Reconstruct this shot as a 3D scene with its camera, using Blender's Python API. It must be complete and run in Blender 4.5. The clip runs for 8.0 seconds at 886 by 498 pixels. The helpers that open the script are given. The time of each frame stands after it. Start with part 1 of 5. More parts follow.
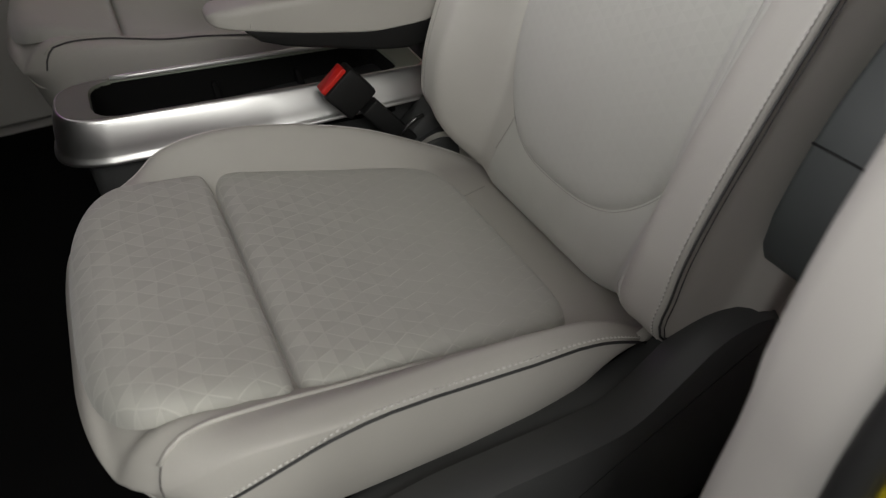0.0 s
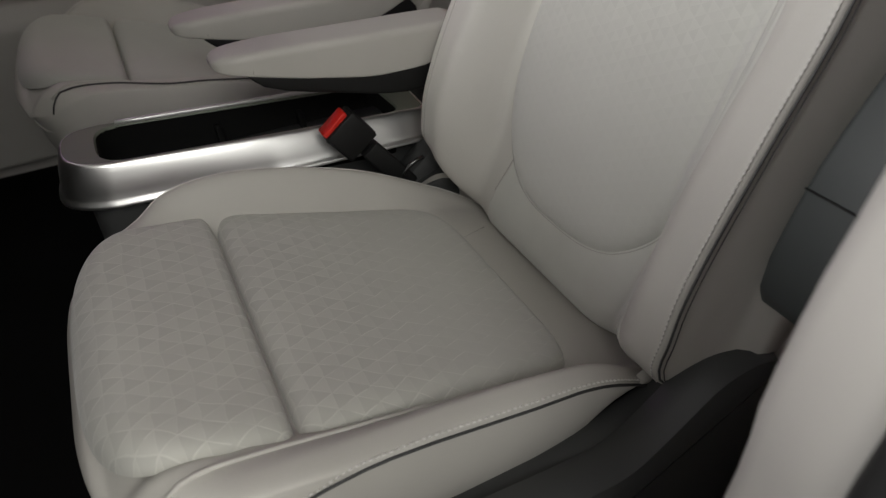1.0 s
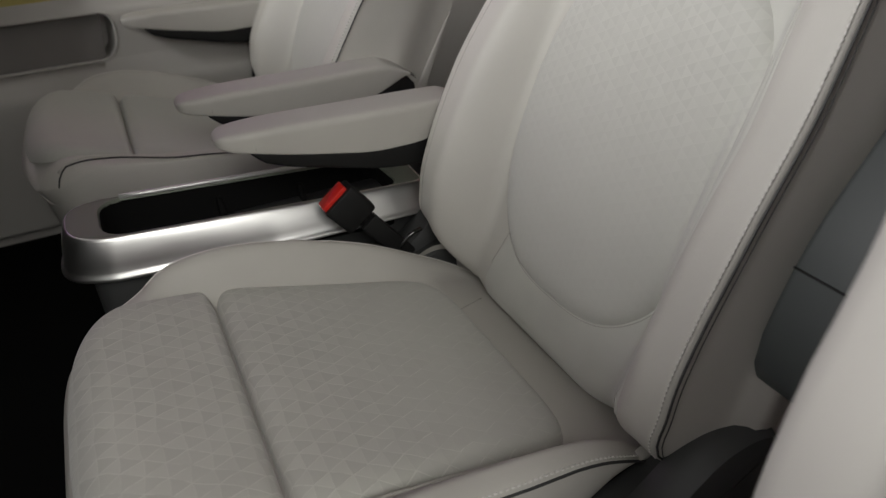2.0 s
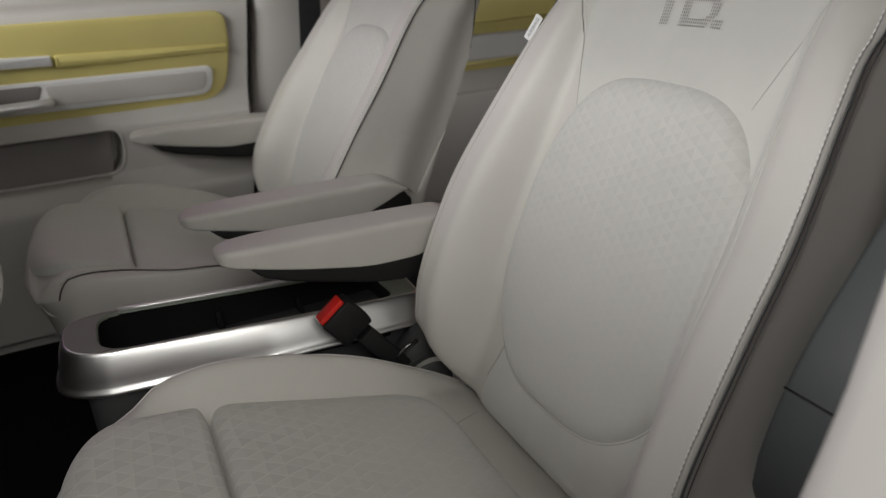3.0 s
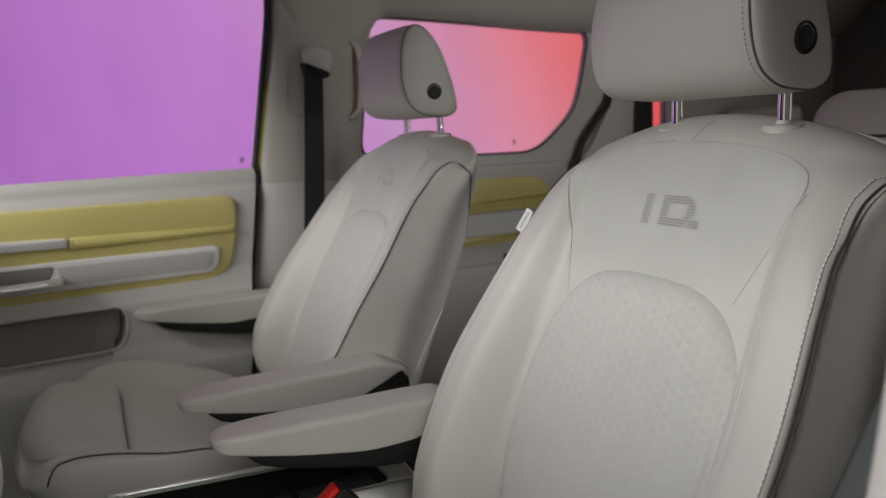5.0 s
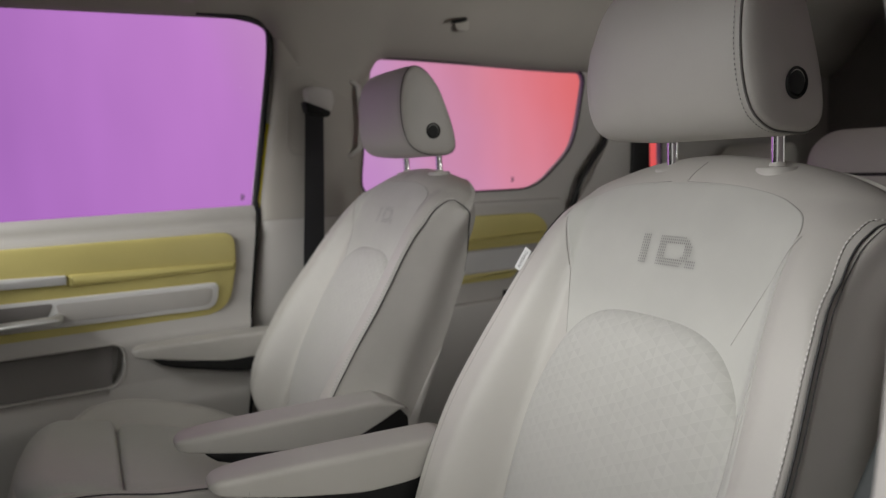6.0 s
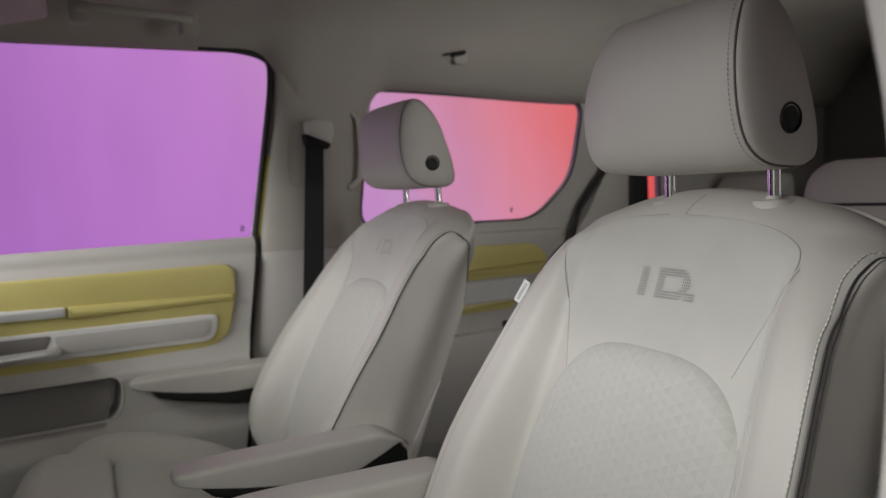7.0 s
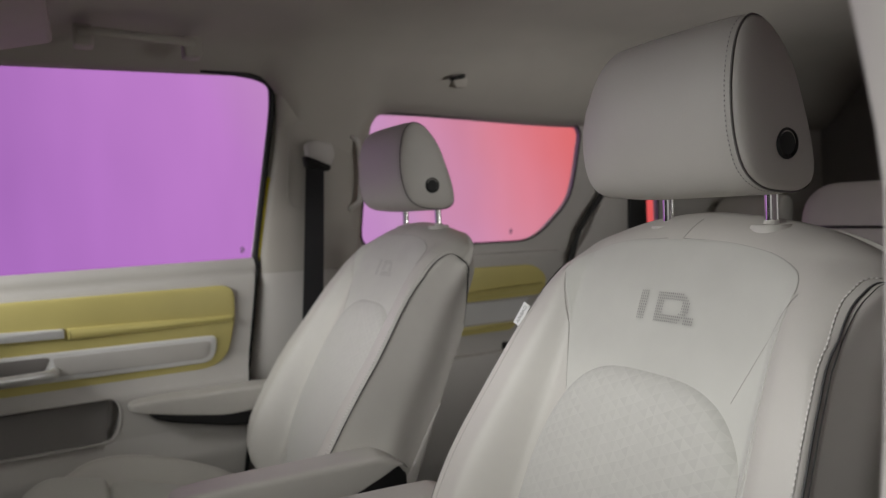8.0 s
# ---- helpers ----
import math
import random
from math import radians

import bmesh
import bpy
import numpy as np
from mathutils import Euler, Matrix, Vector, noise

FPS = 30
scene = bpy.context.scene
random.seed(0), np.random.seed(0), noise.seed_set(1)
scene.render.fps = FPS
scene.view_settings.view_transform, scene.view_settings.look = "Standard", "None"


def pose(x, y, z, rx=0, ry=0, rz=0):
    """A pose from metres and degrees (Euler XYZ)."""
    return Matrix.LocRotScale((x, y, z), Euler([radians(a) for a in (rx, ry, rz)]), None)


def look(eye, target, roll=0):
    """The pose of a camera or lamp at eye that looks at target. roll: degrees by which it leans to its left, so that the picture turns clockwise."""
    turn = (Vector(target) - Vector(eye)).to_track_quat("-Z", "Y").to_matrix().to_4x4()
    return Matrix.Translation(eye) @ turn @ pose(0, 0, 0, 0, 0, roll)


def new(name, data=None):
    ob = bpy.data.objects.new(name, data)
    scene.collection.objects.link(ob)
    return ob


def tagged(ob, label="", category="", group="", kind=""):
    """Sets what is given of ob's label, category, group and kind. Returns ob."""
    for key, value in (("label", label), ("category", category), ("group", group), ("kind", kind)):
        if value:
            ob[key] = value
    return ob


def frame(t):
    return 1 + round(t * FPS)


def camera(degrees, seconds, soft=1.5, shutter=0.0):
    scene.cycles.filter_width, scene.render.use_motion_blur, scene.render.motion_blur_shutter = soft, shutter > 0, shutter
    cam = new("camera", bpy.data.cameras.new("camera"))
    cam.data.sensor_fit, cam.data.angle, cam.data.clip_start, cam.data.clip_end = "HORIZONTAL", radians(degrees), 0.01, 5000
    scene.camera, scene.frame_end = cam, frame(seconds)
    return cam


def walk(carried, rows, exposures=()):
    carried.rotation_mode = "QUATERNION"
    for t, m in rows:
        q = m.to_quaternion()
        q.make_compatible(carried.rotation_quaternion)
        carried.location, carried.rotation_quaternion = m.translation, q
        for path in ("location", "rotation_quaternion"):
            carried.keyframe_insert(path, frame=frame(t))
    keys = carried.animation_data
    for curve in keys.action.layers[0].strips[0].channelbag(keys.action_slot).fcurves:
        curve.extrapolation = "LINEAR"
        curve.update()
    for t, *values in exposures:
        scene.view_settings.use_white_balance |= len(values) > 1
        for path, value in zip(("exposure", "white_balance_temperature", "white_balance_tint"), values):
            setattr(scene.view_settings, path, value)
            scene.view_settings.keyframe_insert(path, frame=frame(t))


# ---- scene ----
cam = camera(65.0, 8.0, 1.2)
cam.data.dof.use_dof = True
cam.data.dof.focus_distance = 0.8
cam.data.dof.aperture_fstop = 5.0
PATH = [
    (0, (-0.65, -0.447, 0.837), (-0.011, 0.963, -0.429), -3.0),
    (0.5, (-0.648, -0.447, 0.841), (-0.002, 0.984, -0.398), -3.1),
    (1, (-0.647, -0.447, 0.848), (0.017, 1.017, -0.341), -3.2),
    (2.5, (-0.645, -0.451, 0.878), (0.109, 1.149, -0.055), -3.0),
    (3, (-0.645, -0.455, 0.89), (0.15, 1.201, 0.101), -2.9),
    (3.5, (-0.649, -0.46, 0.902), (0.183, 1.24, 0.254), -2.8),
    (4, (-0.651, -0.465, 0.913), (0.206, 1.268, 0.4), -2.8),
    (4.5, (-0.654, -0.468, 0.921), (0.221, 1.282, 0.504), -2.8),
    (5, (-0.654, -0.472, 0.927), (0.23, 1.289, 0.583), -2.8),
    (6.5, (-0.656, -0.477, 0.937), (0.246, 1.296, 0.73), -2.8),
    (7, (-0.655, -0.478, 0.94), (0.25, 1.298, 0.775), -2.9),
    (7.5, (-0.655, -0.48, 0.943), (0.252, 1.297, 0.813), -2.9),
    (8, (-0.657, -0.481, 0.944), (0.254, 1.296, 0.837), -2.8),
]
walk(cam, [(t, look(eye, target, roll)) for t, eye, target, roll in PATH])

# ---------------------------------------------------------------- world and lights
# A studio at night: dim grey surroundings, soft boxes in front of and beside the van.
world = bpy.data.worlds.new("studio")
scene.world = world
world.use_nodes = True
back = world.node_tree.nodes["Background"]
back.inputs[0].default_value = (1.0, 0.97, 0.93, 1)
# Brighter overhead, dim towards the studio's floor.
where = world.node_tree.nodes.new("ShaderNodeTexCoord")
split = world.node_tree.nodes.new("ShaderNodeSeparateXYZ")
fade = world.node_tree.nodes.new("ShaderNodeMapRange")
fade.inputs["From Min"].default_value, fade.inputs["From Max"].default_value = -0.3, 0.9
fade.inputs["To Min"].default_value, fade.inputs["To Max"].default_value = 0.32, 0.64
world.node_tree.links.new(where.outputs["Generated"], split.inputs[0])
world.node_tree.links.new(split.outputs[2], fade.inputs["Value"])
world.node_tree.links.new(fade.outputs["Result"], back.inputs[1])


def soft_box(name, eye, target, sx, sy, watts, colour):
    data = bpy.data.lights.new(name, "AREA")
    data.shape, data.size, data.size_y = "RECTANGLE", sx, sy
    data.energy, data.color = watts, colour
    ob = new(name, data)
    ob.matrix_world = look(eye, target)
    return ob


soft_box("windscreen_light", (-2.15, 0.32, 1.66), (-0.15, 0.42, 0.8), 1.6, 0.5, 43.5, (0.985, 0.985, 0.975))
soft_box("doorway_light", (-0.85, -1.9, 2.05), (-0.4, 0.55, 0.6), 1.0, 0.9, 23, (0.99, 0.99, 0.945))
# Two added fills, no known source: one lifts the ceiling, one the sliding door.
soft_box("ceiling_fill", (0.90, -1.8, 0.55), (0.62, 0.9, 1.40), 1.2, 0.7, 41, (1.0, 0.985, 0.955))
soft_box("slider_fill", (0.9, -1.9, 1.38), (0.4, 1.4, 0.66), 1.0, 0.6, 15, (1.0, 0.985, 0.955))
scene.view_settings.exposure = 0.0


# ---------------------------------------------------------------- materials
def material(name):
    m = bpy.data.materials.new(name)
    m.use_nodes = True
    return m, m.node_tree.nodes, m.node_tree.links, m.node_tree.nodes["Principled BSDF"]


def ramp(nodes, stops):
    r = nodes.new("ShaderNodeValToRGB")
    while len(r.color_ramp.elements) < len(stops):
        r.color_ramp.elements.new(0.5)
    for e, (p, c) in zip(r.color_ramp.elements, stops):
        e.position, e.color = p, (*c, 1)
    return r


def surface(name, colour, rough, metal=0.0, spread=0.06, grain=900.0, bump=0.06, stain=6.0, coat=0.0, sheen=0.0, scale=(1, 1, 1), soft=0.0, spec=0.5, alpha=1.0):
    """A surface with large soft stains and a fine grain, in object metres."""
    m, nodes, links, shader = material(name)
    coord = nodes.new("ShaderNodeTexCoord")
    mapping = nodes.new("ShaderNodeMapping")
    mapping.inputs["Scale"].default_value = scale
    links.new(coord.outputs["Object"], mapping.inputs[0])
    big, fine = nodes.new("ShaderNodeTexNoise"), nodes.new("ShaderNodeTexNoise")
    big.inputs["Scale"].default_value, big.inputs["Detail"].default_value = stain, 5
    fine.inputs["Scale"].default_value, fine.inputs["Detail"].default_value = grain, 2
    links.new(mapping.outputs[0], big.inputs["Vector"])
    links.new(mapping.outputs[0], fine.inputs["Vector"])
    mixed = nodes.new("ShaderNodeMath")
    mixed.operation = "MULTIPLY_ADD"
    mixed.inputs[1].default_value = 0.35
    links.new(fine.outputs["Fac"], mixed.inputs[0])
    links.new(big.outputs["Fac"], mixed.inputs[2])
    low = [c * (1 - spread) for c in colour]
    high = [min(1, c * (1 + spread)) for c in colour]
    r = ramp(nodes, [(0.4, low), (0.95, high)])
    links.new(mixed.outputs[0], r.inputs[0])
    links.new(r.outputs[0], shader.inputs["Base Color"])
    rr = nodes.new("ShaderNodeMapRange")
    rr.inputs[3].default_value, rr.inputs[4].default_value = max(0.03, rough - 0.07), min(1, rough + 0.07)
    links.new(big.outputs["Fac"], rr.inputs[0])
    links.new(rr.outputs[0], shader.inputs["Roughness"])
    shader.inputs["Metallic"].default_value = metal
    shader.inputs["Specular IOR Level"].default_value = spec
    shader.inputs["Alpha"].default_value = alpha
    shader.inputs["Coat Weight"].default_value = coat
    shader.inputs["Sheen Weight"].default_value = sheen
    if bump:
        b = nodes.new("ShaderNodeBump")
        b.inputs["Strength"].default_value, b.inputs["Distance"].default_value = bump, 0.001
        links.new(fine.outputs["Fac"], b.inputs["Height"])
        links.new(b.outputs[0], shader.inputs["Normal"])
        if soft:
            # A faint unevenness of the padding under the cover.
            wave, low_bump = nodes.new("ShaderNodeTexNoise"), nodes.new("ShaderNodeBump")
            wave.inputs["Scale"].default_value, wave.inputs["Detail"].default_value = 26, 2
            low_bump.inputs["Strength"].default_value, low_bump.inputs["Distance"].default_value = soft, 0.004
            links.new(mapping.outputs[0], wave.inputs["Vector"])
            links.new(wave.outputs["Fac"], low_bump.inputs["Height"])
            links.new(low_bump.outputs[0], b.inputs["Normal"])
    return m


def op(nodes, links, kind, a, b=None, c=None):
    n = nodes.new("ShaderNodeMath")
    n.operation = kind
    for k, v in enumerate((a, b, c)):
        if v is None:
            continue
        if isinstance(v, (int, float)):
            n.inputs[k].default_value = v
        else:
            links.new(v, n.inputs[k])
    return n.outputs[0]


def embossed_fabric(name, colour, pitch, depth, tint, net, plain=0.0, full=1.0, rows=False):
    """Suede with an embossed net of triangles: three families of lines, each cell with its own shade.
    The relief is pressed flat towards plain and stands full from full on, along the pad.
    rows: the raised lines run in zigzag rows from front to rear instead of closing every triangle."""
    m, nodes, links, shader = material(name)
    uv = nodes.new("ShaderNodeUVMap")
    wob = nodes.new("ShaderNodeTexNoise")
    wob.inputs["Scale"].default_value = 18
    links.new(uv.outputs[0], wob.inputs["Vector"])
    sub = nodes.new("ShaderNodeVectorMath")
    sub.operation = "MULTIPLY_ADD"
    links.new(wob.outputs["Color"], sub.inputs[0])
    sub.inputs[1].default_value = (0.012, 0.012, 0) if rows else (0.008, 0.008, 0)
    links.new(uv.outputs[0], sub.inputs[2])
    sep = nodes.new("ShaderNodeSeparateXYZ")
    links.new(sub.outputs[0], sep.inputs[0])
    u, v = sep.outputs[0], sep.outputs[1]
    along = v
    if rows:
        u, v = v, u
    k = 1.0 / pitch
    a = op(nodes, links, "MULTIPLY", u, k)
    b = op(nodes, links, "ADD", op(nodes, links, "MULTIPLY", u, 0.5 * k), op(nodes, links, "MULTIPLY", v, 0.866 * k))
    c = op(nodes, links, "SUBTRACT", b, a)
    lines, cells = [], []
    for q in (a, b, c):
        cells.append(op(nodes, links, "FLOOR", q))
        f = op(nodes, links, "FRACT", q)
        d = op(nodes, links, "ABSOLUTE", op(nodes, links, "SUBTRACT", f, 0.5))
        rng = nodes.new("ShaderNodeMapRange")
        rng.interpolation_type = "SMOOTHSTEP"
        rng.inputs[1].default_value, rng.inputs[2].default_value = 0.45, 0.49
        links.new(d, rng.inputs[0])
        lines.append(rng.outputs[0])
    line = op(nodes, links, "MAXIMUM", op(nodes, links, "MULTIPLY", lines[0], 0.45), op(nodes, links, "MAXIMUM", lines[1], lines[2]))
    if rows:
        saw = op(nodes, links, "ABSOLUTE", op(nodes, links, "MULTIPLY_ADD", op(nodes, links, "FRACT", op(nodes, links, "MULTIPLY", a, 0.5)), 2.0, -1.0))
        zigzag = op(nodes, links, "MULTIPLY_ADD", op(nodes, links, "SUBTRACT", 1.0, saw), 0.5, op(nodes, links, "MULTIPLY", v, 0.866 * k))
        d = op(nodes, links, "ABSOLUTE", op(nodes, links, "SUBTRACT", op(nodes, links, "FRACT", zigzag), 0.5))
        rng = nodes.new("ShaderNodeMapRange")
        rng.interpolation_type = "SMOOTHSTEP"
        rng.inputs[1].default_value, rng.inputs[2].default_value = 0.45, 0.492
        links.new(d, rng.inputs[0])
        strong = op(nodes, links, "GREATER_THAN", op(nodes, links, "FRACT", op(nodes, links, "MULTIPLY", a, 0.5)), 0.5)
        strong = op(nodes, links, "MULTIPLY_ADD", strong, 0.35, 0.65)
        line = op(nodes, links, "MAXIMUM", op(nodes, links, "MULTIPLY", rng.outputs[0], strong), op(nodes, links, "MULTIPLY", line, 0.25))
    fade = nodes.new("ShaderNodeTexNoise")
    fade.inputs["Scale"].default_value = 60
    links.new(uv.outputs[0], fade.inputs["Vector"])
    keep = nodes.new("ShaderNodeMapRange")
    keep.inputs[1].default_value, keep.inputs[2].default_value = (0.35, 0.52) if rows else (0.34, 0.56)
    links.new(fade.outputs["Fac"], keep.inputs[0])
    line = op(nodes, links, "MULTIPLY", line, keep.outputs[0])
    press = nodes.new("ShaderNodeMapRange")
    press.interpolation_type = "SMOOTHSTEP"
    press.inputs[1].default_value, press.inputs[2].default_value = plain, full
    press.inputs[3].default_value, press.inputs[4].default_value = 0.22, 1.0
    links.new(along, press.inputs[0])
    line = op(nodes, links, "MULTIPLY", line, press.outputs[0])
    comb = nodes.new("ShaderNodeCombineXYZ")
    for n, q in enumerate(cells):
        links.new(q, comb.inputs[n])
    white = nodes.new("ShaderNodeTexWhiteNoise")
    links.new(comb.outputs[0], white.inputs["Vector"])
    fine = nodes.new("ShaderNodeTexNoise")
    fine.inputs["Scale"].default_value, fine.inputs["Detail"].default_value = 1400, 2
    links.new(uv.outputs[0], fine.inputs["Vector"])
    big = nodes.new("ShaderNodeTexNoise")
    big.inputs["Scale"].default_value, big.inputs["Detail"].default_value = 9, 4
    links.new(uv.outputs[0], big.inputs["Vector"])
    # Ridges and alternate facets are coloured lighter, standing in for light on the relief.
    parity = op(nodes, links, "SUBTRACT", op(nodes, links, "SUBTRACT", cells[1], cells[0]), cells[2])
    cell = op(nodes, links, "MULTIPLY_ADD", parity, 0.20, op(nodes, links, "MULTIPLY", white.outputs[0], 0.20))
    cell = op(nodes, links, "MULTIPLY", cell, press.outputs[0])
    shade = op(nodes, links, "ADD", cell, op(nodes, links, "MULTIPLY", fine.outputs["Fac"], 0.25))
    shade = op(nodes, links, "ADD", shade, op(nodes, links, "MULTIPLY", big.outputs["Fac"], 0.45))
    shade = op(nodes, links, "ADD", shade, op(nodes, links, "MULTIPLY", line, 0.95 * net))
    r = ramp(nodes, [(0.2, [x * (1 - tint) for x in colour]), (1.0, [min(1, x * (1 + tint)) for x in colour])])
    links.new(shade, r.inputs[0])
    links.new(r.outputs[0], shader.inputs["Base Color"])
    shader.inputs["Roughness"].default_value = 0.85
    shader.inputs["Sheen Weight"].default_value = 0.25
    height = op(nodes, links, "ADD", op(nodes, links, "MULTIPLY", line, (0.18 if rows else 0.35) * net), op(nodes, links, "MULTIPLY", cell, 0.42))
    height = op(nodes, links, "ADD", height, op(nodes, links, "MULTIPLY", fine.outputs["Fac"], 0.25))
    bp = nodes.new("ShaderNodeBump")
    bp.inputs["Strength"].default_value, bp.inputs["Distance"].default_value = depth, 0.0009
    links.new(height, bp.inputs["Height"])
    links.new(bp.outputs[0], shader.inputs["Normal"])
    return m


LEATHER = surface("leather", (0.515, 0.497, 0.459), 0.5, spread=0.07, grain=1000, bump=0.2, soft=0.22)
SUEDE = surface("suede", (0.518, 0.515, 0.476), 0.85, spread=0.06, grain=1500, bump=0.15, stain=14, sheen=0.25, soft=0.18)
FABRIC = embossed_fabric("embossed_suede", (0.518, 0.511, 0.468), 0.0186, 0.9, 0.125, 1.7, -0.38, -0.56, True)
BACK_FABRIC = embossed_fabric("embossed_suede_back", (0.523, 0.519, 0.482), 0.0116, 0.5, 0.090, 0.28, 0.15, 0.37)
SEAM = surface("seam_shadow", (0.14, 0.132, 0.125), 0.8, spread=0.05)
THREAD = surface("thread", (0.70, 0.68, 0.65), 0.7, spread=0.1)
DARK_THREAD = surface("dark_thread", (0.30, 0.29, 0.28), 0.7, spread=0.1)
PIPING = surface("piping", (0.042, 0.042, 0.042), 0.6)
BLACK = surface("black_plastic", (0.010, 0.010, 0.010), 0.55, spread=0.15, grain=1600, bump=0.2, spec=0.3)
DARK = surface("charcoal_plastic", (0.047, 0.048, 0.048), 0.5, spread=0.1, grain=1600, bump=0.2)
SLATE = surface("slate_plastic", (0.040, 0.045, 0.045), 0.5, spread=0.08, grain=1600, bump=0.2)
CARPET = surface("carpet", (0.005, 0.005, 0.005), 0.95, spread=0.3, grain=500, bump=0.5, spec=0.08)
SILVER = surface("satin_silver", (0.78, 0.775, 0.76), 0.34, metal=1.0, spread=0.03, grain=2000, bump=0.02)
CHROME = surface("chrome", (0.8, 0.8, 0.8), 0.08, metal=1.0, spread=0.02, bump=0.0)
RED = surface("red_plastic", (0.65, 0.02, 0.012), 0.35, spread=0.1)
SATIN = surface("satin_aluminium", (0.85, 0.85, 0.83), 0.32, metal=0.6, spread=0.03)
TRIM = surface("light_grey_trim", (0.50, 0.48, 0.45), 0.55, spread=0.05, grain=1300, bump=0.12)
INLAY = surface("pale_inlay", (0.72, 0.715, 0.70), 0.3, spread=0.05)
YELLOW = surface("lime_yellow_trim", (0.61, 0.53, 0.19), 0.42, spread=0.06)
BODY = surface("yellow_body_paint", (0.62, 0.50, 0.02), 0.2, coat=0.6, spread=0.02, bump=0.0)
LINER = surface("headliner", (0.40, 0.375, 0.335), 0.95, spread=0.06, grain=1800, bump=0.2)
SOFT_SEAM = surface("soft_seam", (0.41, 0.395, 0.37), 0.8, spread=0.05)
PINHOLE = surface("pinhole", (0.29, 0.285, 0.272), 0.9)
WEBBING = surface("belt_webbing", (0.02, 0.02, 0.022), 0.7, spread=0.2, grain=1200, bump=0.4, scale=(1, 1, 0.2))
RUBBER = surface("rubber_seal", (0.012, 0.012, 0.012), 0.6)
RIM = surface("rim_grey", (0.17, 0.185, 0.15), 0.5, spread=0.08, grain=1500, bump=0.1)
TRAY = surface("tray_black", (0.004, 0.004, 0.004), 0.85, spread=0.2, grain=1500, bump=0.1, spec=0.2)
DIM_GREY = surface("dim_grey", (0.21, 0.195, 0.185), 0.8, spread=0.08, grain=900, bump=0.2)
ETCH = surface("etched_mark", (0.30, 0.20, 0.33), 0.6, alpha=0.4)
GLOSS = surface("glossy_black", (0.02, 0.02, 0.02), 0.12, bump=0.0, coat=0.8)
LABEL = surface("white_label", (0.75, 0.75, 0.74), 0.7, spread=0.03)
INK = surface("grey_ink", (0.22, 0.22, 0.22), 0.8)
STUDIO = surface("studio_floor", (0.03, 0.03, 0.03), 0.6)

GLASS, _n, _l, _s = material("window_glass")
_s.inputs["Transmission Weight"].default_value = 1.0
_s.inputs["Roughness"].default_value = 0.0
_s.inputs["IOR"].default_value = 1.02
_s.inputs["Base Color"].default_value = (0.96, 0.97, 0.97, 1)

# The lit studio wall beyond the far side, its light put in as emission: violet that turns to coral towards the rear.
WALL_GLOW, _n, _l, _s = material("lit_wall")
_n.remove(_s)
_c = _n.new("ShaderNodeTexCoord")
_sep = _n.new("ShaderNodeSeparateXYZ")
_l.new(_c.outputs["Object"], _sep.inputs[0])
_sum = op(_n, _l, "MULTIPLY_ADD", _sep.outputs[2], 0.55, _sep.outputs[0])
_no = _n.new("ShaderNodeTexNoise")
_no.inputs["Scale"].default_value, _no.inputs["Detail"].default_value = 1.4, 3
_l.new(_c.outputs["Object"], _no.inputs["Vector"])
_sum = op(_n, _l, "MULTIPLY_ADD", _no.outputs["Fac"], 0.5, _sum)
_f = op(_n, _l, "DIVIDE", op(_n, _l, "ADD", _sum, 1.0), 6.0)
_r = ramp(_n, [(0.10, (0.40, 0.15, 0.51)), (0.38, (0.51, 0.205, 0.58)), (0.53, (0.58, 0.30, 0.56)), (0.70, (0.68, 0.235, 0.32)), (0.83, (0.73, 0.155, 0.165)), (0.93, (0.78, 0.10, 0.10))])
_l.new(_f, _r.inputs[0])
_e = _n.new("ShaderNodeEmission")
# Soft upright streaks in the glow stand in for reflections in the window glass.
_pane_reflection, _map = _n.new("ShaderNodeTexNoise"), _n.new("ShaderNodeMapping")
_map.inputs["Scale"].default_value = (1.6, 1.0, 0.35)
_pane_reflection.inputs["Scale"].default_value, _pane_reflection.inputs["Detail"].default_value = 1.5, 2
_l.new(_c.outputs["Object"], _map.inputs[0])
_l.new(_map.outputs[0], _pane_reflection.inputs["Vector"])
_l.new(op(_n, _l, "MULTIPLY_ADD", _pane_reflection.outputs["Fac"], 0.30, 0.85), _e.inputs[1])
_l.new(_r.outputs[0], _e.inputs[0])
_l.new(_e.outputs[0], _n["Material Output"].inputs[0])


# ---------------------------------------------------------------- mesh helpers
def mesh(name, verts, faces, mat, uvs=None, smooth=True):
    me = bpy.data.meshes.new(name)
    me.from_pydata([tuple(map(float, v)) for v in verts], [], faces)
    me.materials.append(mat)
    if uvs is not None:
        layer = me.uv_layers.new(name="UVMap")
        idx = np.zeros(len(me.loops), dtype=np.int32)
        me.loops.foreach_get("vertex_index", idx)
        layer.data.foreach_set("uv", np.asarray(uvs, dtype=np.float32)[idx].ravel())
    me.polygons.foreach_set("use_smooth", [smooth] * len(me.polygons))
    me.update()
    return me


def tidy(me, angle=None):
    """Outward normals; sharp edges past an angle in degrees."""
    bm = bmesh.new()
    bm.from_mesh(me)
    bmesh.ops.recalc_face_normals(bm, faces=bm.faces)
    if angle:
        for e in bm.edges:
            if len(e.link_faces) == 2 and e.calc_face_angle(0) > radians(angle):
                e.smooth = False
    bm.to_mesh(me)
    bm.free()
    return me


def link(name, me, parent=None, label=""):
    ob = new(name, me)
    ob.parent = parent
    if label:
        ob["label"] = label
    return ob


